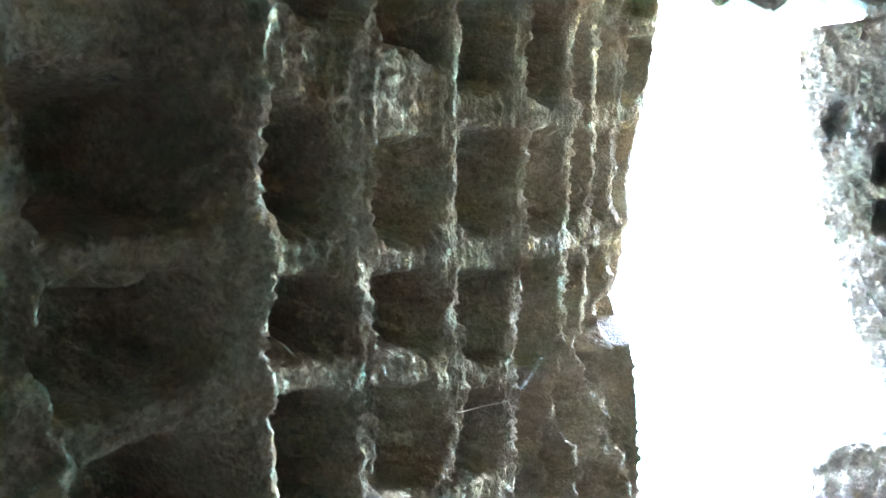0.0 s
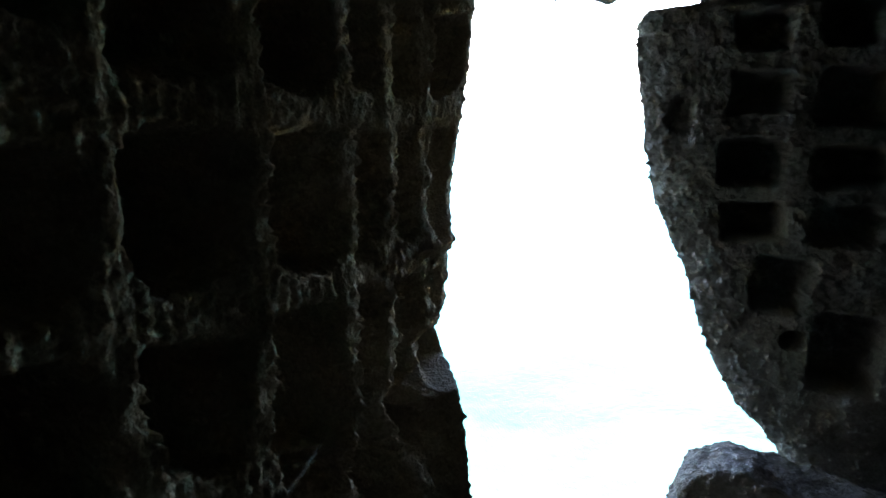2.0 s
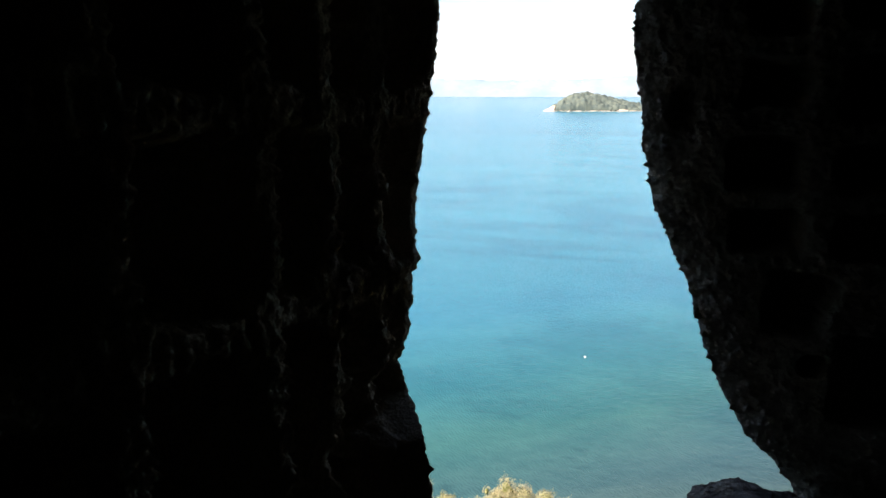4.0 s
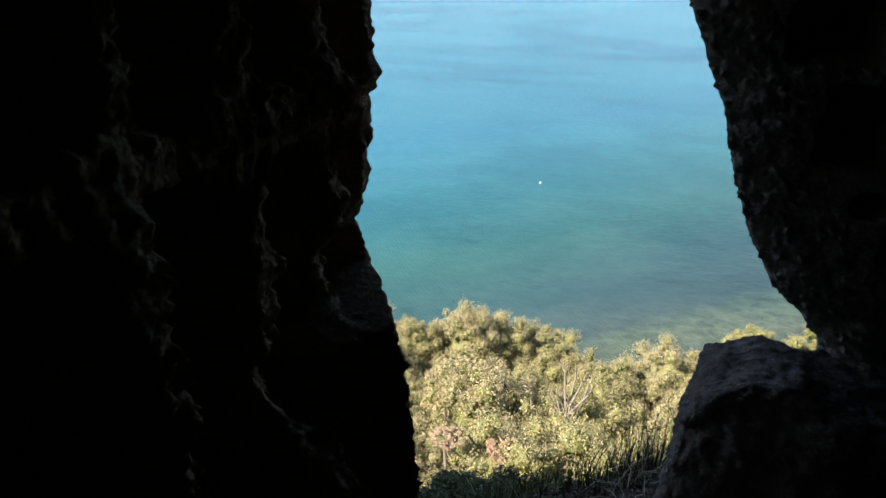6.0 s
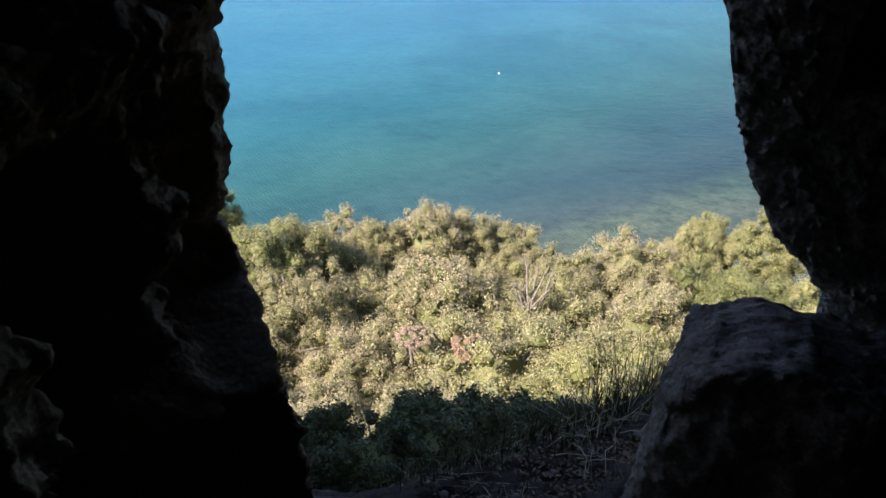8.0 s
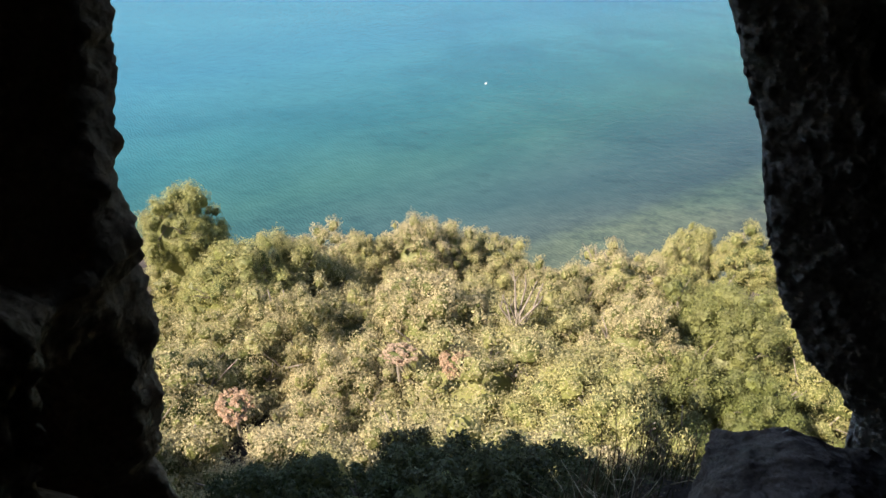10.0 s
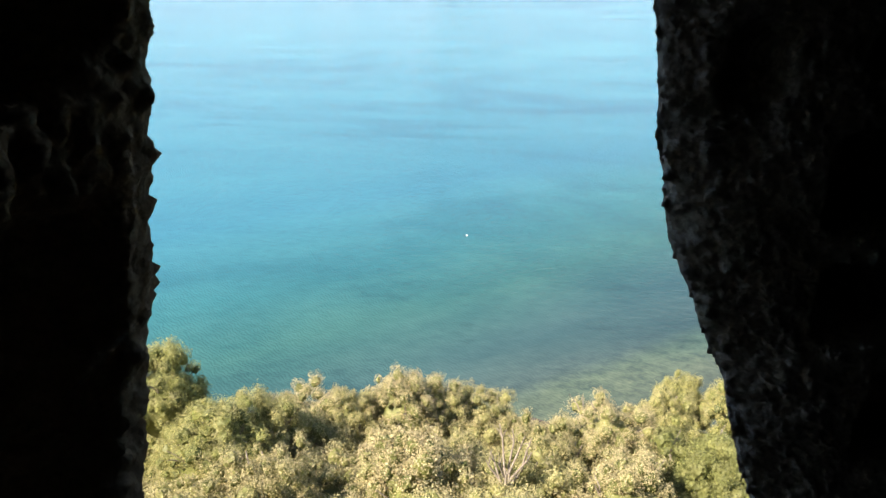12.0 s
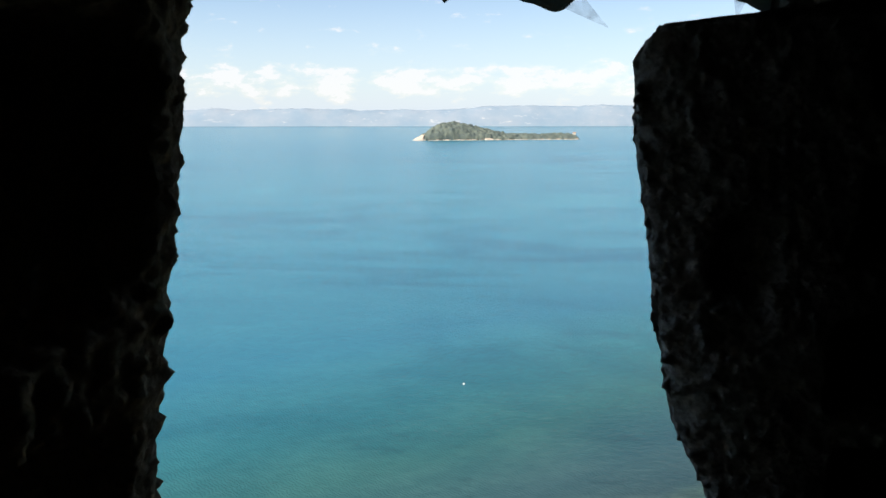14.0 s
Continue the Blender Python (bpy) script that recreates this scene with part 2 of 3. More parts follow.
def plain(name, colour, colour2, scale, rough=0.9, spec=0.2, relief=0.0, fleck=None):
    m, t, b = material(name, rough, spec)
    co = t.nodes.new("ShaderNodeTexCoord").outputs["Object"]
    n = add(t, "ShaderNodeTexNoise", Scale=scale, Detail=6.0, Roughness=0.65)
    t.links.new(co, n.inputs["Vector"])
    c = ramp(t, n.outputs[0], [(0.35, colour), (0.65, colour2)]).outputs[0]
    if fleck:  # villages and bare fields
        lay = add(t, "ShaderNodeMapping", Scale=(1.0, 1.0, 3.5))
        t.links.new(co, lay.inputs["Vector"])
        spots = add(t, "ShaderNodeTexNoise", Scale=0.011, Detail=5.0, Roughness=0.7)
        t.links.new(lay.outputs[0], spots.inputs["Vector"])
        c = mix(t, ramp(t, spots.outputs[0], [(0.60, (0, 0, 0)), (0.70, (0.75, 0.75, 0.75))]).outputs[0], c, fleck)
    t.links.new(c, b.inputs["Base Color"])
    if relief:
        bump(t, b, n.outputs[0], 0.7, relief)
    return m


BARK = plain("bark", (0.16, 0.13, 0.10), (0.33, 0.29, 0.24), 9.0, relief=0.02)
STRAW = plain("dry_grass", (0.30, 0.25, 0.15), (0.46, 0.40, 0.26), 20.0)
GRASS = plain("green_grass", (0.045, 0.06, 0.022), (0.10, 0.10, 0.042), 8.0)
# island woods: green greyed and blued to carry the haze over the lake
HAZED_ISLE = plain("hazed_island_woods", (0.065, 0.085, 0.08), (0.12, 0.135, 0.105), 0.08, relief=1.5)
CLIFF = plain("island_rock", (0.36, 0.29, 0.22), (0.50, 0.42, 0.34), 0.1, relief=1.0)
# distance haze is mixed into the hills' pale blue-grey
HAZED_HILLS = plain("far_hills", (0.17, 0.225, 0.28), (0.225, 0.26, 0.30), 0.006, fleck=(0.42, 0.41, 0.40))
GRAVEL = plain("ledge_gravel", (0.13, 0.11, 0.095), (0.24, 0.205, 0.175), 30.0, relief=0.004)
LITTER = plain("dead_leaves", (0.10, 0.075, 0.05), (0.26, 0.20, 0.13), 25.0)
BUOY = plain("buoy_paint", (0.8, 0.8, 0.78), (0.86, 0.85, 0.83), 3.0, rough=0.4)

# ---- the cave: niched wall ----
RIDGES = np.array([-0.75, -0.5, -0.25, 0.0, 0.25, 0.48, 0.72, 0.97, 1.235, 1.482, 1.70, 1.966, 2.215, 2.50, 2.71, 2.89, 3.2])
LEDGES = [  # height of each ledge against y
    [(-1, 2.62), (1.47, 2.36), (2.2, 2.25), (3, 2.2)],
    [(-1, 2.30), (1.47, 2.06), (2.2, 1.98), (3, 1.95)],
    [(-1, 2.02), (1.47, 1.80), (1.7, 1.75), (1.97, 1.715), (2.22, 1.71), (3, 1.69)],
    [(-1, 1.80), (1.47, 1.55), (1.7, 1.506), (1.97, 1.465), (2.22, 1.42), (3, 1.33)],
    [(-1, 1.60), (1.47, 1.375), (1.7, 1.325), (1.97, 1.22), (2.22, 1.12), (3, 0.98)],
    [(-1, 1.36), (1.47, 1.13), (1.97, 0.94), (2.5, 0.80), (3, 0.72)],
    [(-1, 1.12), (1.47, 0.88), (2.5, 0.52), (3, 0.44)],
    [(-1, 0.86), (1.47, 0.62), (3, 0.2)],
]


def niche_depth(a, z, depth):
    """Depth of the niches cut into the wall at a along it and z up: sharp fins, the wall scooped out between them."""
    crumb = 0.013 * fbm(a, z, 3.1, 6.0, 3, 5) + 0.010 * fbm(a, z, 5.0, 24.0, 3, 6, 0.75)
    aw = a + crumb
    zw = z + 0.014 * fbm(a, z, 8.7, 6.0, 3, 9) + 0.007 * fbm(a, z, 2.0, 24.0, 3, 10, 0.65)
    col = np.clip(np.searchsorted(RIDGES, aw.ravel()).reshape(aw.shape), 1, len(RIDGES) - 1)
    past, ahead = aw - RIDGES[col - 1], RIDGES[col] - aw
    levels = np.stack([np.interp(a, *zip(*l)) for l in LEDGES], -1)
    off = levels - zw[..., None]
    thick = np.array([0.03, 0.03, 0.027, 0.031, 0.03, 0.03, 0.03, 0.03]) + np.zeros_like(off)
    thick[..., 2] += 0.034 * step(2.02, 1.85, a)
    thick[..., 4] -= 0.017 * step(2.05, 2.35, a)
    dz = (np.abs(off) - thick).min(-1) - 0.008 * vnoise(a * 4, z * 4, 7.0, 4)
    row = (off > 0).sum(-1)
    inside = (zw < levels[..., 0] + 0.05) & (zw > levels[..., -1])
    # the fin drops off steeply towards the mouth and rises in a slow flare on the other side
    rise = step(0.0, 0.026, past - 0.006 * vnoise(a * 7, z * 7, 1.0, 3))
    flare = step(0.030, 0.105, ahead + 0.014 * fbm(a, z, 3.0, 10, 3, 12))
    hollow = step(-0.008, 0.030, dz + 0.005 * fbm(a, z, 0, 40, 2, 8) - 0.02 * (1 - rise * flare))
    some = 0.9 + 0.2 * lattice(col.astype(np.int64), row.astype(np.int64), np.zeros_like(col), 7)
    scoop = 0.010 + 0.040 * step(2.1, 2.4, a) * step(1.25, 1.1, z)
    cut = rise * flare * (scoop + depth * some * hollow)
    # upright pick marks on the ledges, running on over the flares
    wave = np.sin(2 * math.pi * (a / 0.031 + 0.9 * vnoise(a * 9, z * 6, 0, 14)))
    marks = 0.0042 * wave * (0.6 + 0.6 * vnoise(a * 8, z * 8, 2, 15)) * (1 - hollow) * step(0.01, 0.04, past)
    crest = 0.010 * np.exp(-(past / 0.016) ** 2) * (0.5 + vnoise(a * 3, z * 13, 4, 16)) + 0.006 * np.exp(-(ahead / 0.02) ** 2) * vnoise(a * 3, z * 26, 4, 17)
    return np.where(inside, cut, 0.0) - marks - crest


def rough_rock(x, y, z, seed=0):
    """Crumbly relief of tuff, in metres."""
    small = fbm(x, y, z, 30.0, 4, seed + 3, 0.75)
    knobs = np.maximum(fbm(x, y, z, 70.0, 2, seed + 11, 0.8), 0.2) - 0.2
    pits = np.minimum(fbm(x, y, z, 34.0, 2, seed + 19, 0.7), -0.2) + 0.2
    return 0.010 * fbm(x, y, z, 3.2, 3, seed) + 0.006 * fbm(x, y, z, 11.0, 3, seed + 1) + 0.005 * small + 0.007 * knobs + 0.007 * pits


def niched_wall():
    ends = np.concatenate([np.linspace(-1.3, 0.9, 150), np.linspace(0.906, 2.6, 330), np.linspace(2.6045, 3.2, 140), np.linspace(3.21, 3.9, 50)])
    levels = np.concatenate([np.linspace(-0.45, 0.6, 110), np.linspace(0.605, 2.1, 335), np.linspace(2.112, 2.75, 50)])
    A, Z = np.meshgrid(ends, levels)
    face = np.interp(A, [-1.3, 1.1, 1.40, 1.47, 1.97, 2.22, 2.5, 2.85, 3.0], [-0.52, -0.43, -0.37, -0.335, -0.315, -0.282, -0.268, -0.265, -0.265])
    # the outer corner wanders with height
    heights = [-0.3, 0.4, 0.8, 0.93, 0.985, 1.01, 1.06, 1.12, 1.17, 1.20, 1.28, 1.33, 1.365, 1.40, 1.46, 1.55, 1.66, 1.82, 2.0, 2.4]
    ZW = Z + (0.10 * step(2.86, 2.55, A) + 0.035 * vnoise(A * 11, Z * 6, 3.0, 57)) * step(2.84, 2.74, A) * step(1.3, 1.15, Z)
    corner = np.interp(Z, heights, [2.62, 2.70, 2.78, 2.84, 2.86, 2.86, 2.98, 3.0, 3.0, 3.0, 3.02, 3.01, 2.995, 3.01, 3.075, 3.12, 3.12, 3.13, 3.16, 3.16])
    edge = np.interp(ZW, heights, [0.01, -0.045, -0.095, -0.13, -0.146, -0.148, -0.226, -0.252, -0.234, -0.224, -0.228, -0.221, -0.200, -0.213, -0.235, -0.235, -0.218, -0.198, -0.192, -0.18]) - 0.010
    near = step(corner - 0.42, corner - 0.02, A)
    low = step(1.05, 0.6, Z) * step(2.2, 2.75, A)
    face = face + (edge - face) * np.maximum(near, 0.75 * low)
    cut = niche_depth(A, Z, 0.19) * (1 - step(-0.10, -0.02, A - corner)) * (1 - 0.45 * step(2.25, 2.6, A) * step(1.0, 0.85, Z))
    # furrowed remains of worn fins towards the foot of the corner
    furrow = np.abs(vnoise(A * 10 + 0.8 * vnoise(Z * 7, A * 3, 1.0, 58), Z * 2.2, 0.0, 55)) ** 0.7
    cut = cut + (0.07 * (1 - furrow) - 0.02 + 0.026 * fbm(A, Z, 6.0, 11, 4, 59, 0.6)) * step(2.2, 2.4, A) * step(1.18, 1.06, Z) * step(0.012, -0.025, A - corner)
    turn = np.clip(A - corner, 0, None)
    bend = np.clip(turn / 0.05, 0, 1) * math.pi / 2
    rest = np.clip(turn - 0.05, 0, None)
    X = face - cut - 0.03 * (1 - np.cos(bend)) - 1.1 * rest
    Y = np.minimum(A, corner) + 0.03 * np.sin(bend) + 0.35 * rest
    rim = step(-0.15, -0.03, A - corner)
    k = 0.75 * rough_rock(X, Y, Z, 2) * (1.0 - 0.6 * rim) + (0.0026 + 0.0006 * rim) * fbm(X, Y, Z, 105.0, 2, 49, 0.8)
    k = k + 0.007 * np.maximum(fbm(X, Y, Z, 75.0, 2, 48, 0.8) - 0.3, 0) + rim * 0.004 * np.maximum(fbm(X, Y, Z, 21.0, 2, 44, 0.6) - 0.1, 0)
    k = k + 0.009 * np.abs(fbm(X, Y, Z, 19.0, 3, 61, 0.65)) * step(1.10, 1.0, Z) * step(2.35, 2.6, A) - 0.003 * step(1.10, 1.0, Z)
    return sheet("wall_left", X + k, Y + 0.5 * k * step(-0.05, 0.03, A - corner), Z, ROCK)


structure("wall_left", niched_wall(), "brown tuff cave wall carved with rows of square niches", "cave wall")

# ---- the cave: pillar beside the mouth, with smaller niches ----
HOLES = [  # x0, x1, z0, z1
    (0.48, 0.64, 1.86, 1.975), (0.48, 0.65, 1.67, 1.80), (0.47, 0.66, 1.46, 1.60), (0.49, 0.69, 1.285, 1.415),
    (0.585, 0.77, 1.06, 1.235), (0.69, 0.785, 0.95, 1.02), (0.70, 0.88, 1.87, 2.0), (0.71, 0.92, 1.64, 1.81),
    (0.73, 0.93, 1.46, 1.59), (0.745, 0.94, 1.285, 1.41), (0.785, 0.98, 0.82, 1.085), (0.315, 0.395, 1.60, 1.74),
    (0.98, 1.18, 1.86, 2.0), (0.98, 1.18, 1.64, 1.80), (0.99, 1.19, 1.45, 1.58), (1.0, 1.2, 1.27, 1.40), (1.03, 1.22, 0.9, 1.1)]


def pillar():
    s = np.concatenate([np.linspace(-0.9, -0.09, 60), np.linspace(-0.086, 0.25, 86), np.linspace(0.256, 0.75, 84), np.linspace(0.762, 2.0, 70)])
    levels = np.concatenate([np.linspace(-0.45, 0.5, 90), np.linspace(0.5042, 2.06, 370)])
    S, Z = np.meshgrid(s, levels)
    edge = np.interp(Z, [-0.5, 0.3, 0.57, 0.66, 0.72, 0.843, 1.0, 1.156, 1.28, 1.396, 1.53, 1.71, 1.86, 1.94, 1.966, 1.985, 1.991, 1.996, 2.003, 2.06],
                     [0.86, 0.80, 0.745, 0.665, 0.60, 0.524, 0.464, 0.409, 0.348, 0.296, 0.264, 0.236, 0.209, 0.208, 0.221, 0.242, 0.295, 0.345, 0.39, 0.40])
    out = np.clip(-S, 0, None)
    on = np.clip(S, 0, None)
    X = edge + on + 0.95 * np.clip(out - 0.05, 0, None)
    Y = 3.645 - 0.045 * (1 - np.exp(-on / 0.05)) + 0.9 * out - 0.035 * step(0.0, 0.5, on)
    cut = np.zeros_like(X)
    xw = X + 0.012 * fbm(X, Z, 1.0, 9.0, 3, 21)
    zw = Z + 0.010 * fbm(X, Z, 4.0, 9.0, 3, 22)
    for x0, x1, z0, z1 in HOLES:
        dx, dz = np.minimum(xw - x0, x1 - xw), np.minimum(zw - z0, z1 - zw)
        r = 0.03
        q = np.where((dx > r) & (dz > r), np.minimum(dx, dz), r - np.hypot(np.maximum(r - dx, 0), np.maximum(r - dz, 0)))
        cut = np.maximum(cut, (0.05 if x1 < 0.45 else 0.15) * step(-0.004, 0.022, q) * (S > 0.02))
    k = rough_rock(X, Y, Z, 40) * (0.8 + 0.45 * step(0.0, 0.08, on)) + 0.020 * np.maximum(fbm(X, Y, Z, 62.0, 2, 47, 0.8) - 0.45, 0)
    return sheet("wall_right", X - 0.6 * k, Y + cut - 0.9 * k, Z, ROCK_PALE, flip=True)


structure("wall_right", pillar(), "pale crumbly tuff pillar with small square niches beside the cave mouth", "cave wall")


# ---- loose and hanging rock round the mouth ----
def boulder_mesh(name, lo, hi, mat, seed, n=64, power=4.0, rough=1.0, swell=0.0, chunk=0.0):
    """A rounded, crumbly block between two corners."""
    bm = bmesh.new()
    bmesh.ops.create_cube(bm, size=2)
    bmesh.ops.subdivide_edges(bm, edges=bm.edges[:], cuts=n, use_grid_fill=True)
    p = np.array([v.co for v in bm.verts])
    faces = np.array([[v.index for v in f.verts] for f in bm.faces])
    bm.free()
    p = p / (np.abs(p) ** power).sum(1, keepdims=True) ** (1 / power)
    c, h = (np.array(lo) + hi) / 2, (np.array(hi) - lo) / 2
    nrm = np.sign(p) * np.abs(p) ** (power - 1) / h
    nrm /= np.linalg.norm(nrm, axis=1, keepdims=True)
    q = c + p * h
    d = rough_rock(*q.T, seed) + 0.05 * min(0.5, *h) * fbm(*q.T, 2.0, 3, seed + 5) + swell * fbm(*q.T, 0.22, 3, seed + 6) - chunk * np.abs(fbm(*q.T, 4.5, 2, seed + 8))
    return mesh_of(name, q + nrm * (d * rough)[:, None], faces, mat)


def mouth_block():
    """Squat block turned towards the mouth, with a worn shoulder and a sloping top."""
    me = boulder_mesh("boulder", (0.0, -0.05, -0.42), (0.95, 0.24, 0.632), ROCK_BLOCK, 60, 84, 9.0, chunk=0.05)
    for v in me.vertices:
        x, y, z = v.co
        if z > 0.1:
            k = min(1.0, (z - 0.1) / 0.4)
            v.co.z -= k * (0.035 * max(0.0, 1 - x / 0.17) ** 1.3 + 0.05 * min(1.0, max(0.0, x - 0.24) / 0.3))
    return me


block = tagged(new("boulder", mouth_block()), "squat rough tuff block standing in the cave mouth", "boulder")
block.matrix_world = pose(0.368, 3.41, 0.012, 0, 1, -12)


def lintel():
    s = np.linspace(-1.6, 1.9, 420)
    v = np.linspace(0, 1, 90)
    S, V = np.meshgrid(s, v)
    under = np.interp(S, [-1.6, -0.6, -0.35, -0.2, -0.13, -0.07, -0.02, 0.035, 0.112, 0.157, 0.25, 0.36, 0.5, 1.9],
                      [2.45, 2.45, 2.40, 2.25, 2.09, 2.04, 2.06, 2.045, 2.02, 2.055, 2.075, 2.05, 1.99, 1.98])
    turn = V * 3.0
    Y = np.where(turn < 1, 3.62, np.where(turn < 2, 3.62 + (turn - 1) * 0.7, 4.32))
    Z = np.where(turn < 1, under + (1 - turn) * 0.8, np.where(turn < 2, under + np.where(turn < 1.3, 0.10 * (1.3 - turn), 0.5 * (turn - 1.3)), under + 0.35 + (turn - 2) * 0.6))
    k = rough_rock(S, Y, Z, 80)
    return sheet("lintel", S, Y - 0.8 * k, Z + 0.5 * k, ROCK_SHADE, flip=True)


# the shade under the lintel is put into its dark rock colour
structure("lintel", lintel(), "ragged rock hanging over the cave mouth, shade in its dark colour", "rock lintel")

# ---- the rest of the cave, and the hill that it is cut into ----
def slab(name, lo, hi, mat, label, category, seed, n=40):
    return structure(name, boulder_mesh(name, lo, hi, mat, seed, n, 14.0), label, category)


def cave_floor():
    X, Y = np.meshgrid(np.linspace(-1.0, 2.3, 130), np.linspace(-1.8, 3.62, 180))
    Z = 0.05 - 0.40 * step(3.22, 3.40, Y) + 0.02 * fbm(X, Y, 0, 2.0, 4, 3) + 0.008 * fbm(X, Y, 0, 20.0, 3, 4)
    return sheet("floor", X, Y, Z, DUST_BOUNCE)


structure("floor", cave_floor(), "trodden earth and rock dust cave floor", "floor")
# unseen walls and ceiling, darkened so less light bounces onto the niches
slab("wall_back", (-1.2, -1.9, -0.5), (2.4, -1.2, 2.9), ROCK_SHADE, "unseen rough tuff wall closing the cave, darkened to cut bounce light", "cave wall", 90)
slab("wall_side", (1.75, -1.6, -0.5), (2.5, 4.0, 2.9), ROCK_SHADE, "unseen rough tuff wall of the cave, darkened to cut bounce light", "cave wall", 91)
slab("ceiling", (-1.3, -1.9, 2.52), (2.6, 3.95, 3.2), ROCK_SHADE, "unseen low rough tuff cave ceiling, darkened to cut bounce light", "ceiling", 92)


# ---- hillside, lake and far shore ----
def ground_height(X, Y):
    lip = 3.84 + 0.72 * np.clip(X, -0.7, 0.6)
    d = Y - lip
    base = np.interp(Y, [3.2, 4.0, 5.0, 6.5, 8.5, 12, 20, 28, 40, 50, 54, 60, 90], [-0.2, -0.9, -3.0, -8.0, -12.0, -14.0, -17.5, -21.5, -29.5, -36.8, -38.3, -39.2, -42])
    shelf = 0.26 * step(3.5, 3.28, Y) - 0.22 - 0.22 * np.clip(Y - 3.6, 0, 2) - 0.5 * np.clip(d + 0.15, 0, None) - 2.0 * np.clip(d, 0, None)
    w = step(2.2, 0.9, np.abs(X - 0.2))
    Zc = np.maximum(base, np.where(d < 1.2, shelf, -99)) * w + base * (1 - w)
    return Zc


def hillside():
    xs = np.concatenate([np.linspace(-120, -3, 60), np.linspace(-2.9, 3.2, 240), np.linspace(3.4, 120, 60)])
    ys = np.concatenate([np.linspace(3.26, 5.2, 130), np.linspace(5.3, 62, 120)])
    X, Y = np.meshgrid(xs, ys)
    far = step(5.5, 9, Y)
    Z = ground_height(X, Y) + 0.025 * fbm(X, Y, 0, 2.5, 4, 31) + (1 - far) * 0.013 * fbm(X, Y, 0, 22, 4, 32, 0.8) + far * 0.5 * fbm(X, Y, 0, 0.25, 3, 33)
    return sheet("ground", X, Y, Z, SOIL)


structure("ground", hillside(), "dry stony hillside falling to the lake", "ground")


def cliff_piece(name, lo, hi, seed, swell=0.45):
    return structure(name, boulder_mesh(name, lo, hi, ROCK_OUT, seed, 44, 40.0, 1.0, swell), "weathered tuff outcrop of the hill", "cliff")


cliff_piece("cliff_side", (-40, -9, -16), (-0.95, 3.75, 2.7), 101)
cliff_piece("cliff_far_side", (2.05, -9, -16), (40, 4.0, 3.2), 102)
cliff_piece("cliff_behind", (-6, -14, -6), (7, -1.7, 3.6), 104)
cliff_piece("cliff_top", (-2.0, -4, 2.75), (3.0, 4.15, 3.65), 103, 0.12)

X, Y = np.meshgrid(np.array([-4200.0, 4200.0]), np.array([45.0, 4150.0]))
structure("water", sheet("water", X, Y, np.full_like(X, -38.4), WATER, False), "turquoise lake water darkening to blue far out", "lake")


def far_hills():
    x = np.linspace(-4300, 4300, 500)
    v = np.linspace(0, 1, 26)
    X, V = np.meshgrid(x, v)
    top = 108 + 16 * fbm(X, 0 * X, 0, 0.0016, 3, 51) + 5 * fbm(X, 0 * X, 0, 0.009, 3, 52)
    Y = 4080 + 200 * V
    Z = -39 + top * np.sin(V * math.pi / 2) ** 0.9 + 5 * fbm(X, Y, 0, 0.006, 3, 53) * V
    return sheet("backdrop", X, Y, Z, HAZED_HILLS)


structure("backdrop", far_hills(), "hills along the far shore, haze put into their blue-grey colour", "distant hills")


def island_mesh(top_only):
    """Low wooded island: a knoll with a long flat tail."""
    u, w = np.linspace(-1, 1, 260), np.linspace(-1, 1, 60)
    U, W = np.meshgrid(u, w)
    X = -10 + 168 * U
    Y = 1450 + 0.25 * 168 * U + 70 * W
    crest = np.interp(U, [-1, -0.95, -0.86, -0.78, -0.68, -0.58, -0.4, -0.2, -0.05, 0.1, 0.4, 0.7, 0.95, 1.0],
                      [0, 6, 14, 26, 32, 34, 30, 23, 17, 11, 9, 10, 10, 0])
    Z = -39.2 + crest * np.sqrt(np.clip(1 - W ** 2, 0, 1)) * 1.05
    canopy = 3.2 * fbm(X, Y, 0, 0.06, 3, 61) + 1.5 * fbm(X, Y, 0, 0.2, 2, 62)
    if top_only:
        Z = Z + np.where(crest > 2, canopy, 0) - 3.0 * (U < -0.84) * (W < 0) - 0.5
    else:
        Z, Y = np.minimum(Z, -39.2 + 1.6 + 9 * (U < -0.86) + 2.5 * (np.abs(U + 0.1) < 0.05) + 2.5 * (U > 0.95)) + 0.8 * fbm(X, Y, 0, 0.15, 2, 63), Y - 3
    return X, Y, Z


isle = tagged(new("island"), "low wooded island with pale rock at its shore", "island")
part("wooded_top", sheet("wooded_top", *island_mesh(True), HAZED_ISLE), isle, "grey-green woods, haze put into their colour")
part("shore_rock", sheet("shore_rock", *island_mesh(False), CLIFF), isle, "pale bare shore rock")


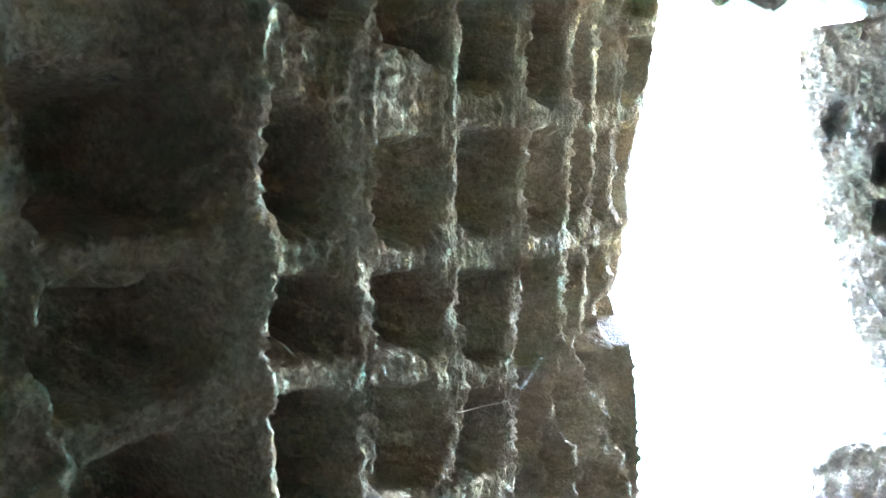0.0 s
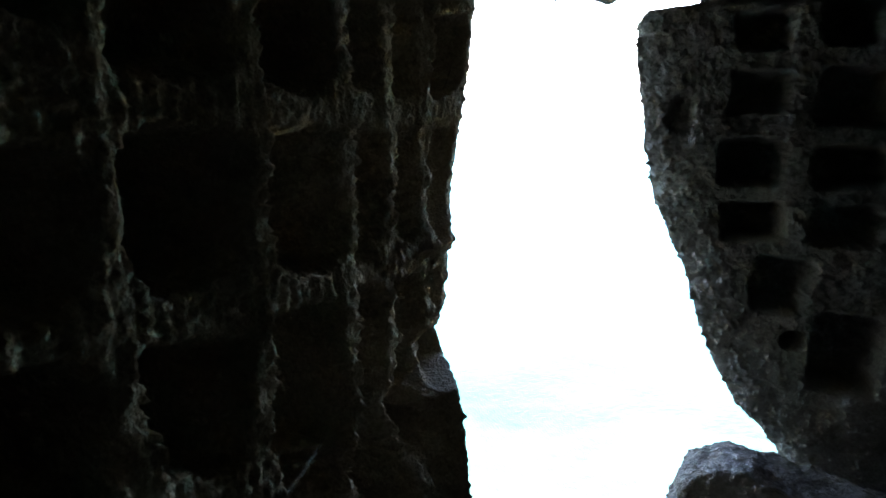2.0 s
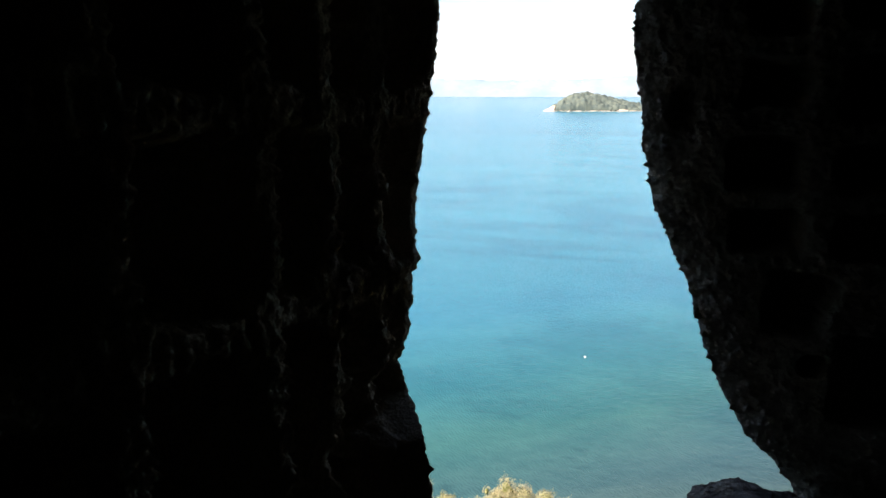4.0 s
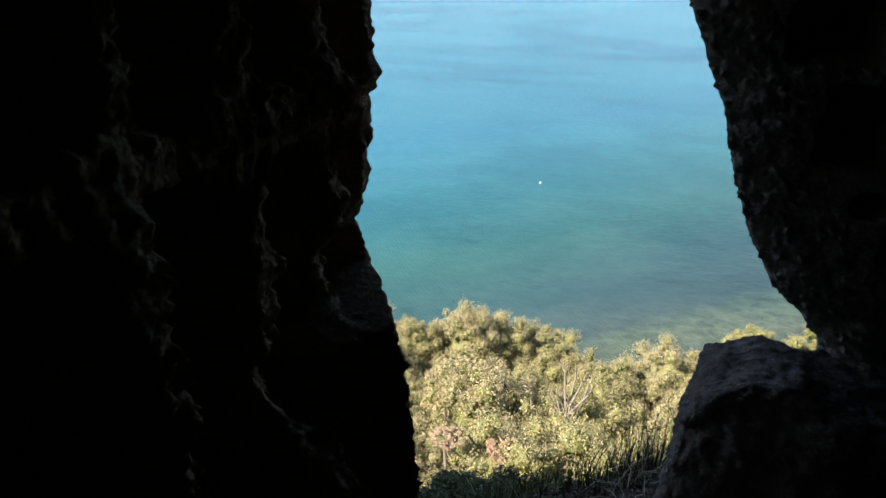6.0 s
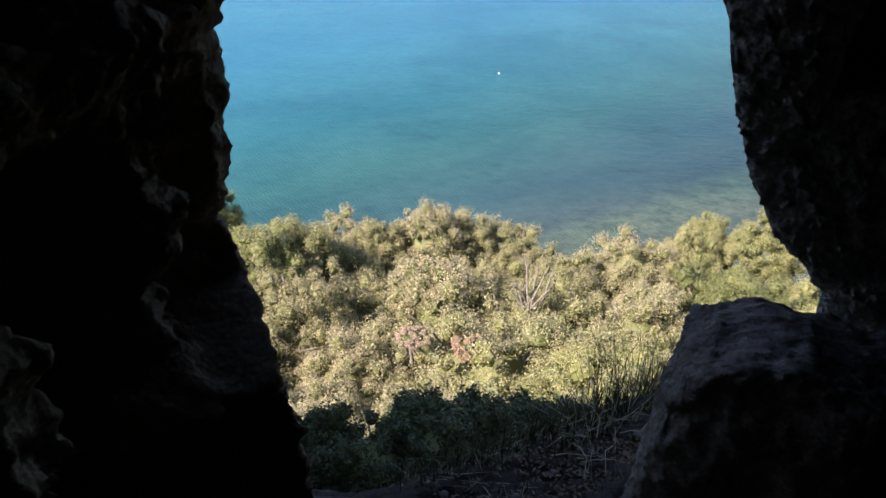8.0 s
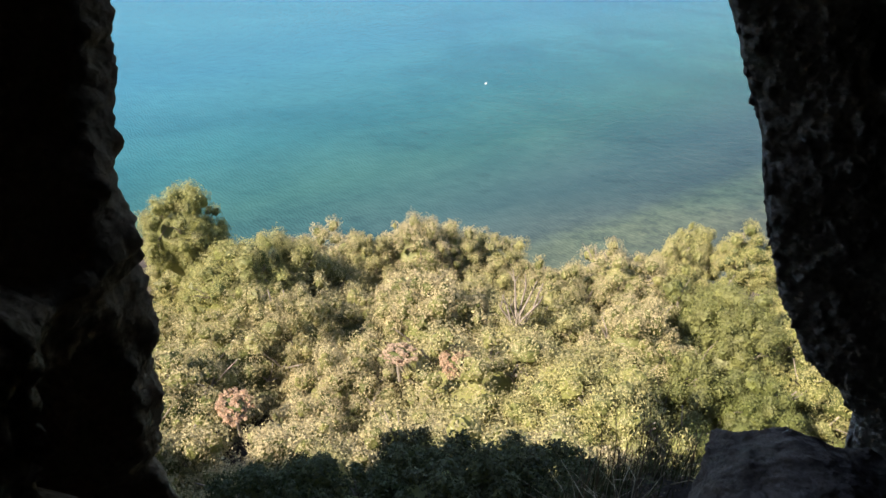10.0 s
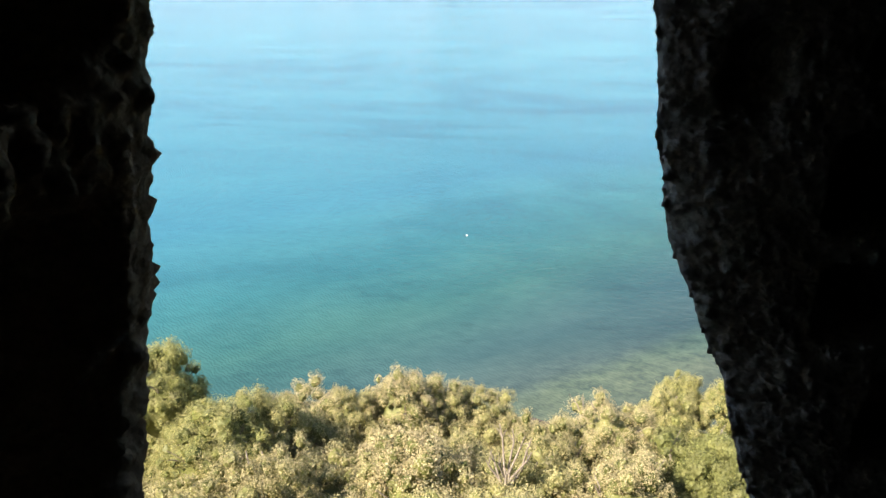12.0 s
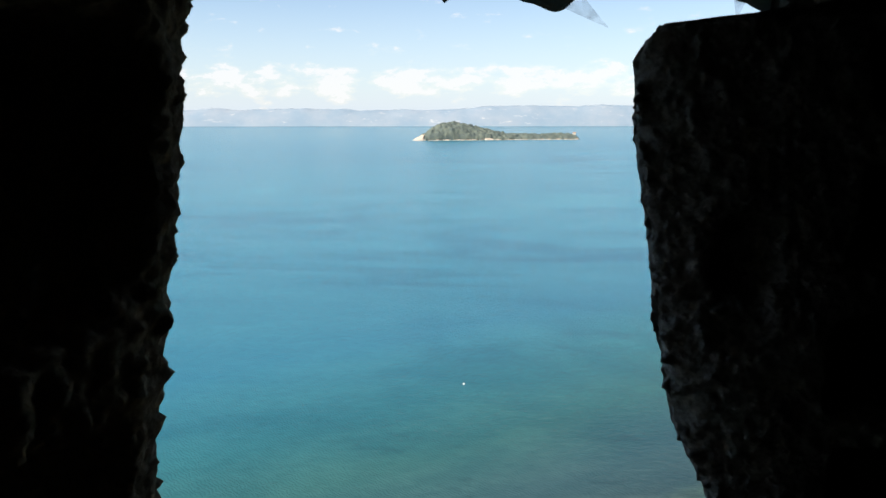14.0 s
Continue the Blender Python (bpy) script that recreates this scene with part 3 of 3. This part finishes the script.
# ---- cloud bank and glowing haze over the far shore ----
def cloud_material():
    m = bpy.data.materials.new("cloud_bank")
    m.use_nodes = True
    t = m.node_tree
    t.nodes.remove(t.nodes["Principled BSDF"])
    co = t.nodes.new("ShaderNodeTexCoord").outputs["Object"]
    lay = add(t, "ShaderNodeMapping", Scale=(0.0042, 1.0, 0.0105))
    t.links.new(co, lay.inputs["Vector"])
    puff = add(t, "ShaderNodeTexNoise", Scale=1.0, Detail=6.0, Roughness=0.55)
    t.links.new(lay.outputs[0], puff.inputs["Vector"])
    split = t.nodes.new("ShaderNodeSeparateXYZ")
    t.links.new(co, split.inputs[0])
    span = t.nodes.new("ShaderNodeMapRange")
    span.inputs["From Min"].default_value, span.inputs["From Max"].default_value = 0.0, 500.0
    t.links.new(split.outputs["Z"], span.inputs["Value"])
    band = ramp(t, span.outputs[0], [(0.20, (0.0, 0.0, 0.0)), (0.42, (0.20, 0.20, 0.20)), (0.60, (0.17, 0.17, 0.17)), (0.74, (0.0, 0.0, 0.0))])
    total = t.nodes.new("ShaderNodeMath")
    t.links.new(puff.outputs[0], total.inputs[0])
    t.links.new(band.outputs[0], total.inputs[1])
    cover = ramp(t, total.outputs[0], [(0.585, (0, 0, 0)), (0.70, (0.9, 0.9, 0.9))])
    tall = t.nodes.new("ShaderNodeMapRange")
    tall.inputs["From Min"].default_value, tall.inputs["From Max"].default_value = 0.0, 900.0
    t.links.new(split.outputs["Z"], tall.inputs["Value"])
    # painted haze: a pale bluish glow that thins upwards
    haze = ramp(t, tall.outputs[0], [(0.06, (0.8, 0.8, 0.8)), (0.25, (0.55, 0.55, 0.55)), (0.6, (0.28, 0.28, 0.28)), (1.0, (0.0, 0.0, 0.0))])
    most = t.nodes.new("ShaderNodeMath")
    most.operation = "MAXIMUM"
    t.links.new(cover.outputs[0], most.inputs[0])
    t.links.new(haze.outputs[0], most.inputs[1])
    tint = mix(t, cover.outputs[0], (0.78, 0.88, 1.0), (1.0, 0.99, 0.98))
    light = add(t, "ShaderNodeEmission", Strength=0.74)
    t.links.new(tint, light.inputs["Color"])
    clear = t.nodes.new("ShaderNodeBsdfTransparent")
    blend = t.nodes.new("ShaderNodeMixShader")
    t.links.new(most.outputs[0], blend.inputs[0])
    t.links.new(clear.outputs[0], blend.inputs[1])
    t.links.new(light.outputs[0], blend.inputs[2])
    t.links.new(blend.outputs[0], t.nodes["Material Output"].inputs["Surface"])
    return m


X, Z = np.meshgrid(np.linspace(-2300, 2300, 12), np.linspace(-30.0, 920.0, 8))
structure("backdrop_sky", sheet("backdrop_sky", X, 4360 + 0 * X, Z, cloud_material(), False), "low white clouds and painted horizon haze over the far hills", "sky")


def island_house(x, y, z, w, h, label):
    """A small pale house with a pitched roof, far off on the island."""
    house = tagged(new("house"), label, "house", "houses on the island")
    house.location = (x, y, z)
    part("wall", box_mesh("wall", (-w / 2, -w / 3, -3), (w / 2, w / 3, h), PLASTER, 0.05), house)
    me = bpy.data.meshes.new("roof")
    r = w * 0.55
    me.from_pydata([(-r, -w / 2.6, h), (r, -w / 2.6, h), (r, w / 2.6, h), (-r, w / 2.6, h), (-r, 0, h + w * 0.22), (r, 0, h + w * 0.22)], [],
                   [(0, 1, 5, 4), (2, 3, 4, 5), (0, 4, 3), (1, 2, 5), (3, 2, 1, 0)])
    me.materials.append(ROOF)
    part("roof", me, house)


PLASTER = plain("plaster", (0.50, 0.44, 0.36), (0.60, 0.54, 0.46), 0.5)
ROOF = plain("roof_tile", (0.30, 0.17, 0.11), (0.40, 0.25, 0.17), 0.8)
island_house(-14.0, 1399.0, -34.0, 7.0, 4.5, "pale house with tiled roof on the island shore")
island_house(148.0, 1462.0, -31.0, 6.0, 5.0, "small pale house at the island's tip")

# ---- trees ----
def leaf_cards(p, normal, size, rng):
    """Small pointed leaf sprigs: two crossed triangles pairs at each place."""
    n = len(p)
    d = rng.normal(size=(n, 3))
    up = normal + 0.6 * d
    up /= np.linalg.norm(up, axis=1, keepdims=True)
    a = np.cross(up, rng.normal(size=(n, 3)))
    a /= np.linalg.norm(a, axis=1, keepdims=True)
    b = np.cross(up, a)
    s = size * rng.uniform(0.6, 1.3, (n, 1))
    v = np.stack([p - a * s * 0.9 - b * s * 0.5, p - a * s * 0.5 + b * s * 0.6 + up * s * 0.2, p + a * s * 1.1], 1)
    return v.reshape(-1, 3), np.arange(3 * n).reshape(n, 3)


def crown_mesh(name, rad, high, clumps, leaves, size, seed, mat):
    """Leaf sprigs over many lobed boughs, each with a deep green heart that paints shade into the gaps."""
    rng = np.random.default_rng(seed)
    k = np.arange(clumps) + 0.5
    th, ph = np.arccos(1 - 1.42 * k / clumps), math.pi * (1 + 5 ** 0.5) * k
    c = np.stack([np.sin(th) * np.cos(ph), np.sin(th) * np.sin(ph), np.cos(th)], 1)
    c += rng.normal(scale=0.07, size=c.shape)
    c *= rng.uniform(0.62, 0.95, (clumps, 1))
    r = rng.uniform(0.08, 0.23, clumps)
    which = rng.choice(clumps, leaves, p=r ** 2 / (r ** 2).sum())
    d = rng.normal(size=(leaves, 3)) + 0.55 * c[which]
    d /= np.linalg.norm(d, axis=1, keepdims=True)
    d[:, 2] = np.where(d[:, 2] < -0.45, -d[:, 2], d[:, 2])

    def lump(v, w):
        return 1 + 0.36 * vnoise(*(v * 2.4 + w[:, None] * 7.3).T, seed) + 0.26 * vnoise(*(v * 6.0 + w[:, None] * 3.1).T, seed + 1)

    p = c[which] + d * (r[which] * lump(d, which) * (0.74 + 0.42 * rng.uniform(0, 1, leaves)))[:, None]
    scale = np.array([rad, rad, high])
    n = d / scale
    n /= np.linalg.norm(n, axis=1, keepdims=True)
    v, f = leaf_cards(p * scale, n, size, rng)
    # dark green balls: painted shade in the boughs' hearts and the crown's middle
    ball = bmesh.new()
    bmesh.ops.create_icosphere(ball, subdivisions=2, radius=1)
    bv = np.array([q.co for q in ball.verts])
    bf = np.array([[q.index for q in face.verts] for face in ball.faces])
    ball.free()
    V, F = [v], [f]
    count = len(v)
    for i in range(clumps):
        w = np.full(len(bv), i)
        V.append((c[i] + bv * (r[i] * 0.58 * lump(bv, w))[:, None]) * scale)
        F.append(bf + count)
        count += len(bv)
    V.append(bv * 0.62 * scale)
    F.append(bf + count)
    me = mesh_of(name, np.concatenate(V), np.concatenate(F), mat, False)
    me.materials.append(LEAF_DEEP_SHADE)
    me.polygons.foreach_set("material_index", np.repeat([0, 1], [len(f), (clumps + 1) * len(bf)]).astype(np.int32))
    return me


def tube(path, radii, sides=7):
    verts, faces = [], []
    for i, (p, r) in enumerate(zip(path, radii)):
        axis = (path[min(i + 1, len(path) - 1)] - path[max(i - 1, 0)]).normalized()
        u = axis.orthogonal().normalized()
        w = axis.cross(u)
        for j in range(sides):
            a = 2 * math.pi * j / sides
            verts.append(p + u * math.cos(a) * r + w * math.sin(a) * r)
        if i:
            o = (i - 1) * sides
            faces += [(o + j, o + (j + 1) % sides, o + sides + (j + 1) % sides, o + sides + j) for j in range(sides)]
    return [tuple(v) for v in verts], faces


def limb_mesh(name, rad, high, base, seed):
    """Tapered trunk that forks into limbs reaching the crown's clumps."""
    rnd = random.Random(seed)
    V, F = [], []

    def grow(path, r0, r1):
        radii = [r0 + (r1 - r0) * i / (len(path) - 1) for i in range(len(path))]
        v, f = tube(path, radii)
        F.extend([tuple(i + len(V) for i in q) for q in f])
        V.extend(v)

    fork = Vector((rnd.uniform(-0.3, 0.3), rnd.uniform(-0.3, 0.3), -high * 0.45))
    grow([Vector((0, 0, -base)), Vector((fork.x * 0.4, fork.y * 0.6, -base * 0.6)), fork], 0.24, 0.17)
    for i in range(9):
        a = i * 2.4 + rnd.uniform(-0.4, 0.4)
        e = Vector((math.cos(a) * rad * rnd.uniform(0.5, 0.85), math.sin(a) * rad * rnd.uniform(0.5, 0.85), high * rnd.uniform(0.1, 0.75)))
        m1 = fork.lerp(e, 0.4) + Vector((rnd.uniform(-0.3, 0.3), rnd.uniform(-0.3, 0.3), -0.2))
        m2 = fork.lerp(e, 0.75) + Vector((rnd.uniform(-0.2, 0.2), rnd.uniform(-0.2, 0.2), 0.1))
        grow([fork, m1, m2, e], 0.10, 0.025)
        for _ in range(2):
            t = m2 + Vector((rnd.uniform(-0.8, 0.8), rnd.uniform(-0.8, 0.8), rnd.uniform(0.2, 0.9)))
            grow([m2, m2.lerp(t, 0.5) + Vector((0.05, 0.05, 0.05)), t], 0.035, 0.012)
    return mesh_of(name, V, F, BARK)


KINDS = []
for k, (rad, high, base) in enumerate([(2.3, 2.9, 5.4), (2.7, 2.8, 5.2), (2.0, 3.1, 5.8), (2.5, 2.5, 5.0), (1.8, 2.6, 5.4)]):
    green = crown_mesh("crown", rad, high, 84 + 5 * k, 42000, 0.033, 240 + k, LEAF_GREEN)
    KINDS.append((crown_mesh("crown", rad, high, 84 + 5 * k, 42000, 0.033, 200 + k, LEAF), limb_mesh("trunk", rad, high, base, 300 + k), high, green, crown_mesh("crown", rad, high, 84 + 5 * k, 42000, 0.033, 280 + k, LEAF_DEEP_SHADE)))

TREE_LABELS = ["sunlit evergreen oak with dense olive crown on the slope", "pale dry-leaved oak crowding the wooded slope",
               "rounded grey-green oak among the hillside wood", "low spreading oak with sunlit pale foliage", "small green oak between larger crowns"]


def tree(kind, x, y, top, size, turn):
    crown, trunk, high, green, deep = KINDS[kind]
    t = tagged(new("oak_tree"), TREE_LABELS[kind], "tree", "trees of the slope")
    t.matrix_world = Matrix.LocRotScale((x, y, top - high * size), Euler((0, 0, turn)), (size, size, size))
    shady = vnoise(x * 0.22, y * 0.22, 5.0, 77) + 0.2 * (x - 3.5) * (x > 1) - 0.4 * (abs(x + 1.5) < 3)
    # deep crowns: darker green leaves, with some of their shade in the colour
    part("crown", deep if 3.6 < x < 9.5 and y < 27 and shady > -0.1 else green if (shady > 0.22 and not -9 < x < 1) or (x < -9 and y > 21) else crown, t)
    part("trunk", trunk, t)
    return t


# crowns that stand out against the lake and in front of it: x, y, top
for i, (x, y, top) in enumerate([
        (-13.6, 25, -12.5), (-10.1, 22, -12.9), (-9.2, 24, -13.5), (-8.4, 27, -15.6), (-6.3, 27, -15.4), (-4.1, 28, -14.9), (-2.5, 29, -16.0),
        (-7.2, 19.9, -12.8), (-0.7, 29, -16.5), (1.0, 28, -17.1), (3.3, 30, -18.6), (4.7, 26, -14.4), (11.1, 38, -20.6), (13.9, 36, -19.6), (7.6, 29, -16.0)]):
    tree(i % 5, x, y, top - 0.1, (0.86, 0.8, 0.95, 0.9, 0.85)[i % 5], i * 1.7)

rnd = random.Random(11)
for row, y0 in enumerate([8.8, 11.6, 14.6, 17.8, 21.2, 24.4, 32.5]):
    x0 = -1.6 - 0.54 * y0 if y0 < 30 else 6.0
    while x0 < 2.5 + 0.52 * y0:
        x, y = x0 + rnd.uniform(-0.5, 0.5), y0 + rnd.uniform(-0.8, 0.8)
        angle = np.interp(y, [8, 12, 16, 20, 24, 28, 36], [-57, -50.5, -44.5, -40, -37, -36.0, -35.5])
        top = 1.7 + math.tan(radians(angle)) * math.hypot(y - 2.6, 0.55 * x) - rnd.uniform(-0.4, 1.3)
        tree(rnd.randrange(5), x, y, top, rnd.uniform(0.70, 1.05) if y < 15 else rnd.uniform(0.85, 1.25), rnd.uniform(0, 6.28))
        x0 += rnd.uniform(2.8, 4.2)

# withered reddish growth among the crowns
RED, RED_STEM = crown_mesh("withered_crown", 2.2, 1.9, 40, 3000, 0.14, 260, LEAF_RED), limb_mesh("stem", 2.2, 1.9, 9.0, 360)
for x, y, z, r in [(-1.3, 17.0, -12.45, 0.22), (-3.0, 17.2, -12.5, 0.2), (-7.1, 14.6, -12.5, 0.22)]:
    s = tagged(new("withered_shrub"), "reddish-brown withered shrub among the oak crowns", "shrub", "withered shrubs")
    s.matrix_world = Matrix.LocRotScale((x, y, z - 0.25), Euler((0, 0, x)), Vector((r * 1.35, r, r * 0.62)))
    part("crown", RED, s)
    part("stem", RED_STEM, s)

bare = tagged(new("bare_tree"), "pale bare branching tree between the oak crowns", "tree")
bare.matrix_world = Matrix.LocRotScale((0.45, 21.3, -14.1), Euler((0, 0, 0.8)), Vector((0.55, 0.55, 0.8)))
part("trunk", limb_mesh("trunk", 2.0, 2.4, 5.5, 390), bare)

# ---- plants and debris at the cave mouth ----
def ground_at(x, y):
    return float(ground_height(np.array([[x]]), np.array([[y]]))[0, 0])


def blades(points, length, width, lean, rng):
    """Bent grass blades as narrow strips of three joints."""
    n = len(points)
    a = rng.uniform(0, 2 * math.pi, n)
    out = np.stack([np.cos(a), np.sin(a), np.zeros(n)], 1)
    side = np.stack([-np.sin(a), np.cos(a), np.zeros(n)], 1) * width
    h = (length * rng.uniform(0.5, 1.2, n))[:, None]
    b = (lean * rng.uniform(0.3, 1.3, n))[:, None]
    up = np.array([0, 0, 1.0])
    p0 = points
    p1 = points + up * h * 0.55 + out * h * b * 0.3
    p2 = points + up * h * (0.95 - 0.3 * b) + out * h * b
    v = np.stack([p0 - side, p0 + side, p1 + side * 0.7, p1 - side * 0.7, p2 + side * 0.15, p2 - side * 0.15], 1).reshape(-1, 3)
    k = np.arange(n)[:, None] * 6
    return v, np.concatenate([k + [0, 1, 2, 3], k + [3, 2, 4, 5]])


def grass(name, places, spread, count, length, width, lean, mat, seed, label):
    rng = np.random.default_rng(seed)
    pts = []
    for x, y in places:
        for _ in range(count):
            px, py = x + rng.normal() * spread, y + rng.normal() * spread
            pts.append((px, py, ground_at(px, py) - 0.02))
    v, f = blades(np.array(pts), length, width, lean, rng)
    return tagged(new(name, mesh_of(name, v, f, mat, False)), label, "grass", kind="stuff")


EDGE = [(-0.55 + 0.13 * i, 3.84 + 0.72 * (-0.55 + 0.13 * i) + 0.05) for i in range(14)]
grass("dry_grass", EDGE[6:], 0.06, 7, 0.15, 0.0022, 0.9, STRAW, 5, "bleached dry grass along the edge of the ledge")
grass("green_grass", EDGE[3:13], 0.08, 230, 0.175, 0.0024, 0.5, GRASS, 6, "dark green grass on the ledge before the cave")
grass("tall_grass", EDGE[7:13], 0.09, 60, 0.40, 0.0018, 0.35, LITTER, 7, "tall thin dry stems on the ledge")


# shrubs whose dark leaf colour also stands for the shadow below the ledge
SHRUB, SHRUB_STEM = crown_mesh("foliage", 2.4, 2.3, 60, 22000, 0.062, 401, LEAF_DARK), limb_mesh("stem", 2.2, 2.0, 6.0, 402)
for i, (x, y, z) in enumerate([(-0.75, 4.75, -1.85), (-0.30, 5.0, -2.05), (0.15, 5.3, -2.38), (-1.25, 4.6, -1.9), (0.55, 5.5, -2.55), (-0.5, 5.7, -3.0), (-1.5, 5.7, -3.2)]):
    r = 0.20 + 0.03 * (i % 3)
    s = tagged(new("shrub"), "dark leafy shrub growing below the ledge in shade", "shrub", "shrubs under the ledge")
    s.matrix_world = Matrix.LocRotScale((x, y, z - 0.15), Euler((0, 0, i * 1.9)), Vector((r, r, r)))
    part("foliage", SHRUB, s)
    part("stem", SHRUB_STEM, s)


def stone_mesh(seed):
    bm = bmesh.new()
    bmesh.ops.create_icosphere(bm, subdivisions=2, radius=1)
    for v in bm.verts:
        v.co *= 1 + 0.28 * noise.noise(v.co * 1.3 + Vector((seed * 7.1, 0, 0)))
        v.co.z *= 0.6
    me = bpy.data.meshes.new("stone")
    bm.to_mesh(me)
    bm.free()
    me.materials.append(GRAVEL)
    return me


STONES = [stone_mesh(k) for k in range(4)]
rnd = random.Random(21)
for i in range(90):
    x, y = rnd.uniform(-0.25, 0.75), rnd.uniform(3.56, 4.2)
    if y > 3.80 + 0.72 * x:
        continue
    r = rnd.choice((0.004, 0.005, 0.007, 0.010, 0.014))
    s = tagged(new("stone", STONES[i % 4]), "small pale tuff stone lying on the dry ledge", "stone", "stones on the ledge")
    s.matrix_world = Matrix.LocRotScale((x, y, ground_at(x, y) + 0.3 * r), Euler((0, 0, rnd.uniform(0, 6))), Vector((r, r * rnd.uniform(0.6, 1), r)))


def twig_mesh(name, points, r0, r1, mat):
    v, f = tube([Vector(p) for p in points], [r0 + (r1 - r0) * i / (len(points) - 1) for i in range(len(points))], 6)
    return mesh_of(name, v, f, mat)


for i in range(20):
    x, y = rnd.uniform(0.12, 0.62), rnd.uniform(3.7, 4.2)
    if y > 3.86 + 0.72 * x:
        continue
    a, n = rnd.uniform(0, 6.28), rnd.uniform(0.08, 0.22)
    z = ground_at(x, y)
    pts = [(0, 0, 0.004), (n * 0.35 * math.cos(a), n * 0.35 * math.sin(a), 0.03 + rnd.uniform(0, 0.04)),
           (n * 0.7 * math.cos(a + 0.25), n * 0.7 * math.sin(a + 0.25), 0.03), (n * math.cos(a + 0.4), n * math.sin(a + 0.4), 0.006)]
    t = tagged(new("dry_stem", twig_mesh("dry_stem", pts, 0.0022, 0.001, STRAW)), "bent pale dry stem lying on the ledge", "twig", "dry stems on the ledge")
    t.location = (x, y, z)

# ---- buoy far out on the lake ----
buoy = tagged(new("buoy"), "small white mooring buoy floating on the lake", "buoy")
buoy.location = (-5.4, 102.6, -38.4)
bm = bmesh.new()
bmesh.ops.create_uvsphere(bm, u_segments=20, v_segments=12, radius=0.15)
for v in bm.verts:
    v.co.z = v.co.z * 0.9 + 0.10
me = bpy.data.meshes.new("float")
bm.to_mesh(me)
bm.free()
me.materials.append(BUOY)
part("float", me, buoy)
part("ring", twig_mesh("ring", [(0.04 * math.cos(k), 0, 0.25 + 0.04 * math.sin(k)) for k in np.linspace(0, 6.28, 14)], 0.012, 0.012, BUOY), buoy)


# ---- cobwebs ----
def web_material():
    m, t, b = material("dusty_cobweb", 0.9, 0.1)
    b.inputs["Base Color"].default_value = (0.62, 0.62, 0.60, 1)
    co = t.nodes.new("ShaderNodeTexCoord").outputs["Object"]
    n = add(t, "ShaderNodeTexNoise", Scale=60.0, Detail=4.0)
    t.links.new(co, n.inputs["Vector"])
    t.links.new(ramp(t, n.outputs[0], [(0.3, (0.08, 0.08, 0.08)), (0.7, (0.4, 0.4, 0.4))]).outputs[0], b.inputs["Alpha"])
    return m


COBWEB = web_material()


def cobweb(a, b, c, sag, label):
    """A thin sagging sheet between three points."""
    a, b, c = Vector(a), Vector(b), Vector(c)
    n = 14
    V, F = [], []
    for i in range(n + 1):
        for j in range(n + 1):
            u, w = i / n, j / n
            p = a.lerp(b, u).lerp(c, w)
            p.z -= sag * 4 * u * (1 - u) * (1 - w) + sag * 2 * w * (1 - w)
            V.append(tuple(p))
    for i in range(n):
        for j in range(n):
            k = i * (n + 1) + j
            F.append((k, k + 1, k + n + 2, k + n + 1))
    return tagged(new("cobweb", mesh_of("cobweb", V, F, COBWEB)), label, "cobweb")


cobweb((0.100, 3.79, 2.035), (0.150, 3.79, 2.04), (0.188, 3.80, 1.998), 0.001, "torn dusty cobweb hanging from the rock lintel")
cobweb((0.366, 3.78, 2.05), (0.395, 3.78, 2.05), (0.374, 3.78, 2.005), 0.002, "grey cobweb in the gap over the pillar")
cobweb((-0.248, 3.01, 1.54), (-0.228, 3.03, 1.566), (-0.212, 3.06, 1.576), 0.004, "pale dusty cobweb on the niched wall")
cobweb((-0.240, 3.0, 1.735), (-0.226, 3.005, 1.765), (-0.214, 3.0, 1.81), 0.003, "pale dusty cobweb on the niched wall")
cobweb((-0.285, 2.19, 1.09), (-0.275, 2.26, 1.10), (-0.262, 2.35, 1.145), 0.010, "pale cobweb sheet across a niche")

for a, c, label in [((-0.31, 1.96, 1.145), (-0.285, 2.18, 1.085), "thin pale straw caught across a niche"),
                    ((-0.36, 1.500, 1.440), (-0.345, 1.545, 1.392), "short pale stick leaning in a niche")]:
    a, c = Vector(a), Vector(c)
    tagged(new("twig", twig_mesh("twig", [a, a.lerp(c, 0.5) + Vector((0.003, 0, 0.004)), c], 0.0012, 0.0008, LITTER)), label, "twig")


# bent straw by the block, litter of dead leaves, rubble at the block's foot
grass("straw_tuft", [(0.40, 3.93), (0.36, 3.86), (0.46, 4.02)], 0.03, 9, 0.17, 0.0016, 1.3, STRAW, 8, "bent bleached straw tuft beside the rock block")
grass("straw_litter", [(-0.1, 3.62), (0.02, 3.68), (0.12, 3.62)], 0.06, 12, 0.09, 0.0014, 1.5, STRAW, 9, "short dry straw on the dark ledge soil")
rng = np.random.default_rng(31)
pts = np.stack([rng.uniform(-0.3, 0.7, 6000), rng.uniform(3.40, 4.3, 6000)], 1)
pts = pts[pts[:, 1] < 3.86 + 0.72 * pts[:, 0]]
zs = ground_height(pts[None, :, 0], pts[None, :, 1])[0]
v, f = leaf_cards(np.column_stack([pts, zs + 0.006]), np.tile([0, 0, 1.0], (len(pts), 1)), 0.009, rng)
tagged(new("leaf_litter", mesh_of("leaf_litter", v, f, LITTER, False)), "dead brown leaf litter and grit on the ledge", "leaf litter", kind="stuff")
mound = tagged(new("rubble_mound", boulder_mesh("rubble_mound", (0.42, 3.12, -0.35), (1.3, 3.5, 0.12), ROCK_BLOCK, 66, 70, 2.6, chunk=0.05)),
               "low heap of tuff rubble at the foot of the block", "rubble")
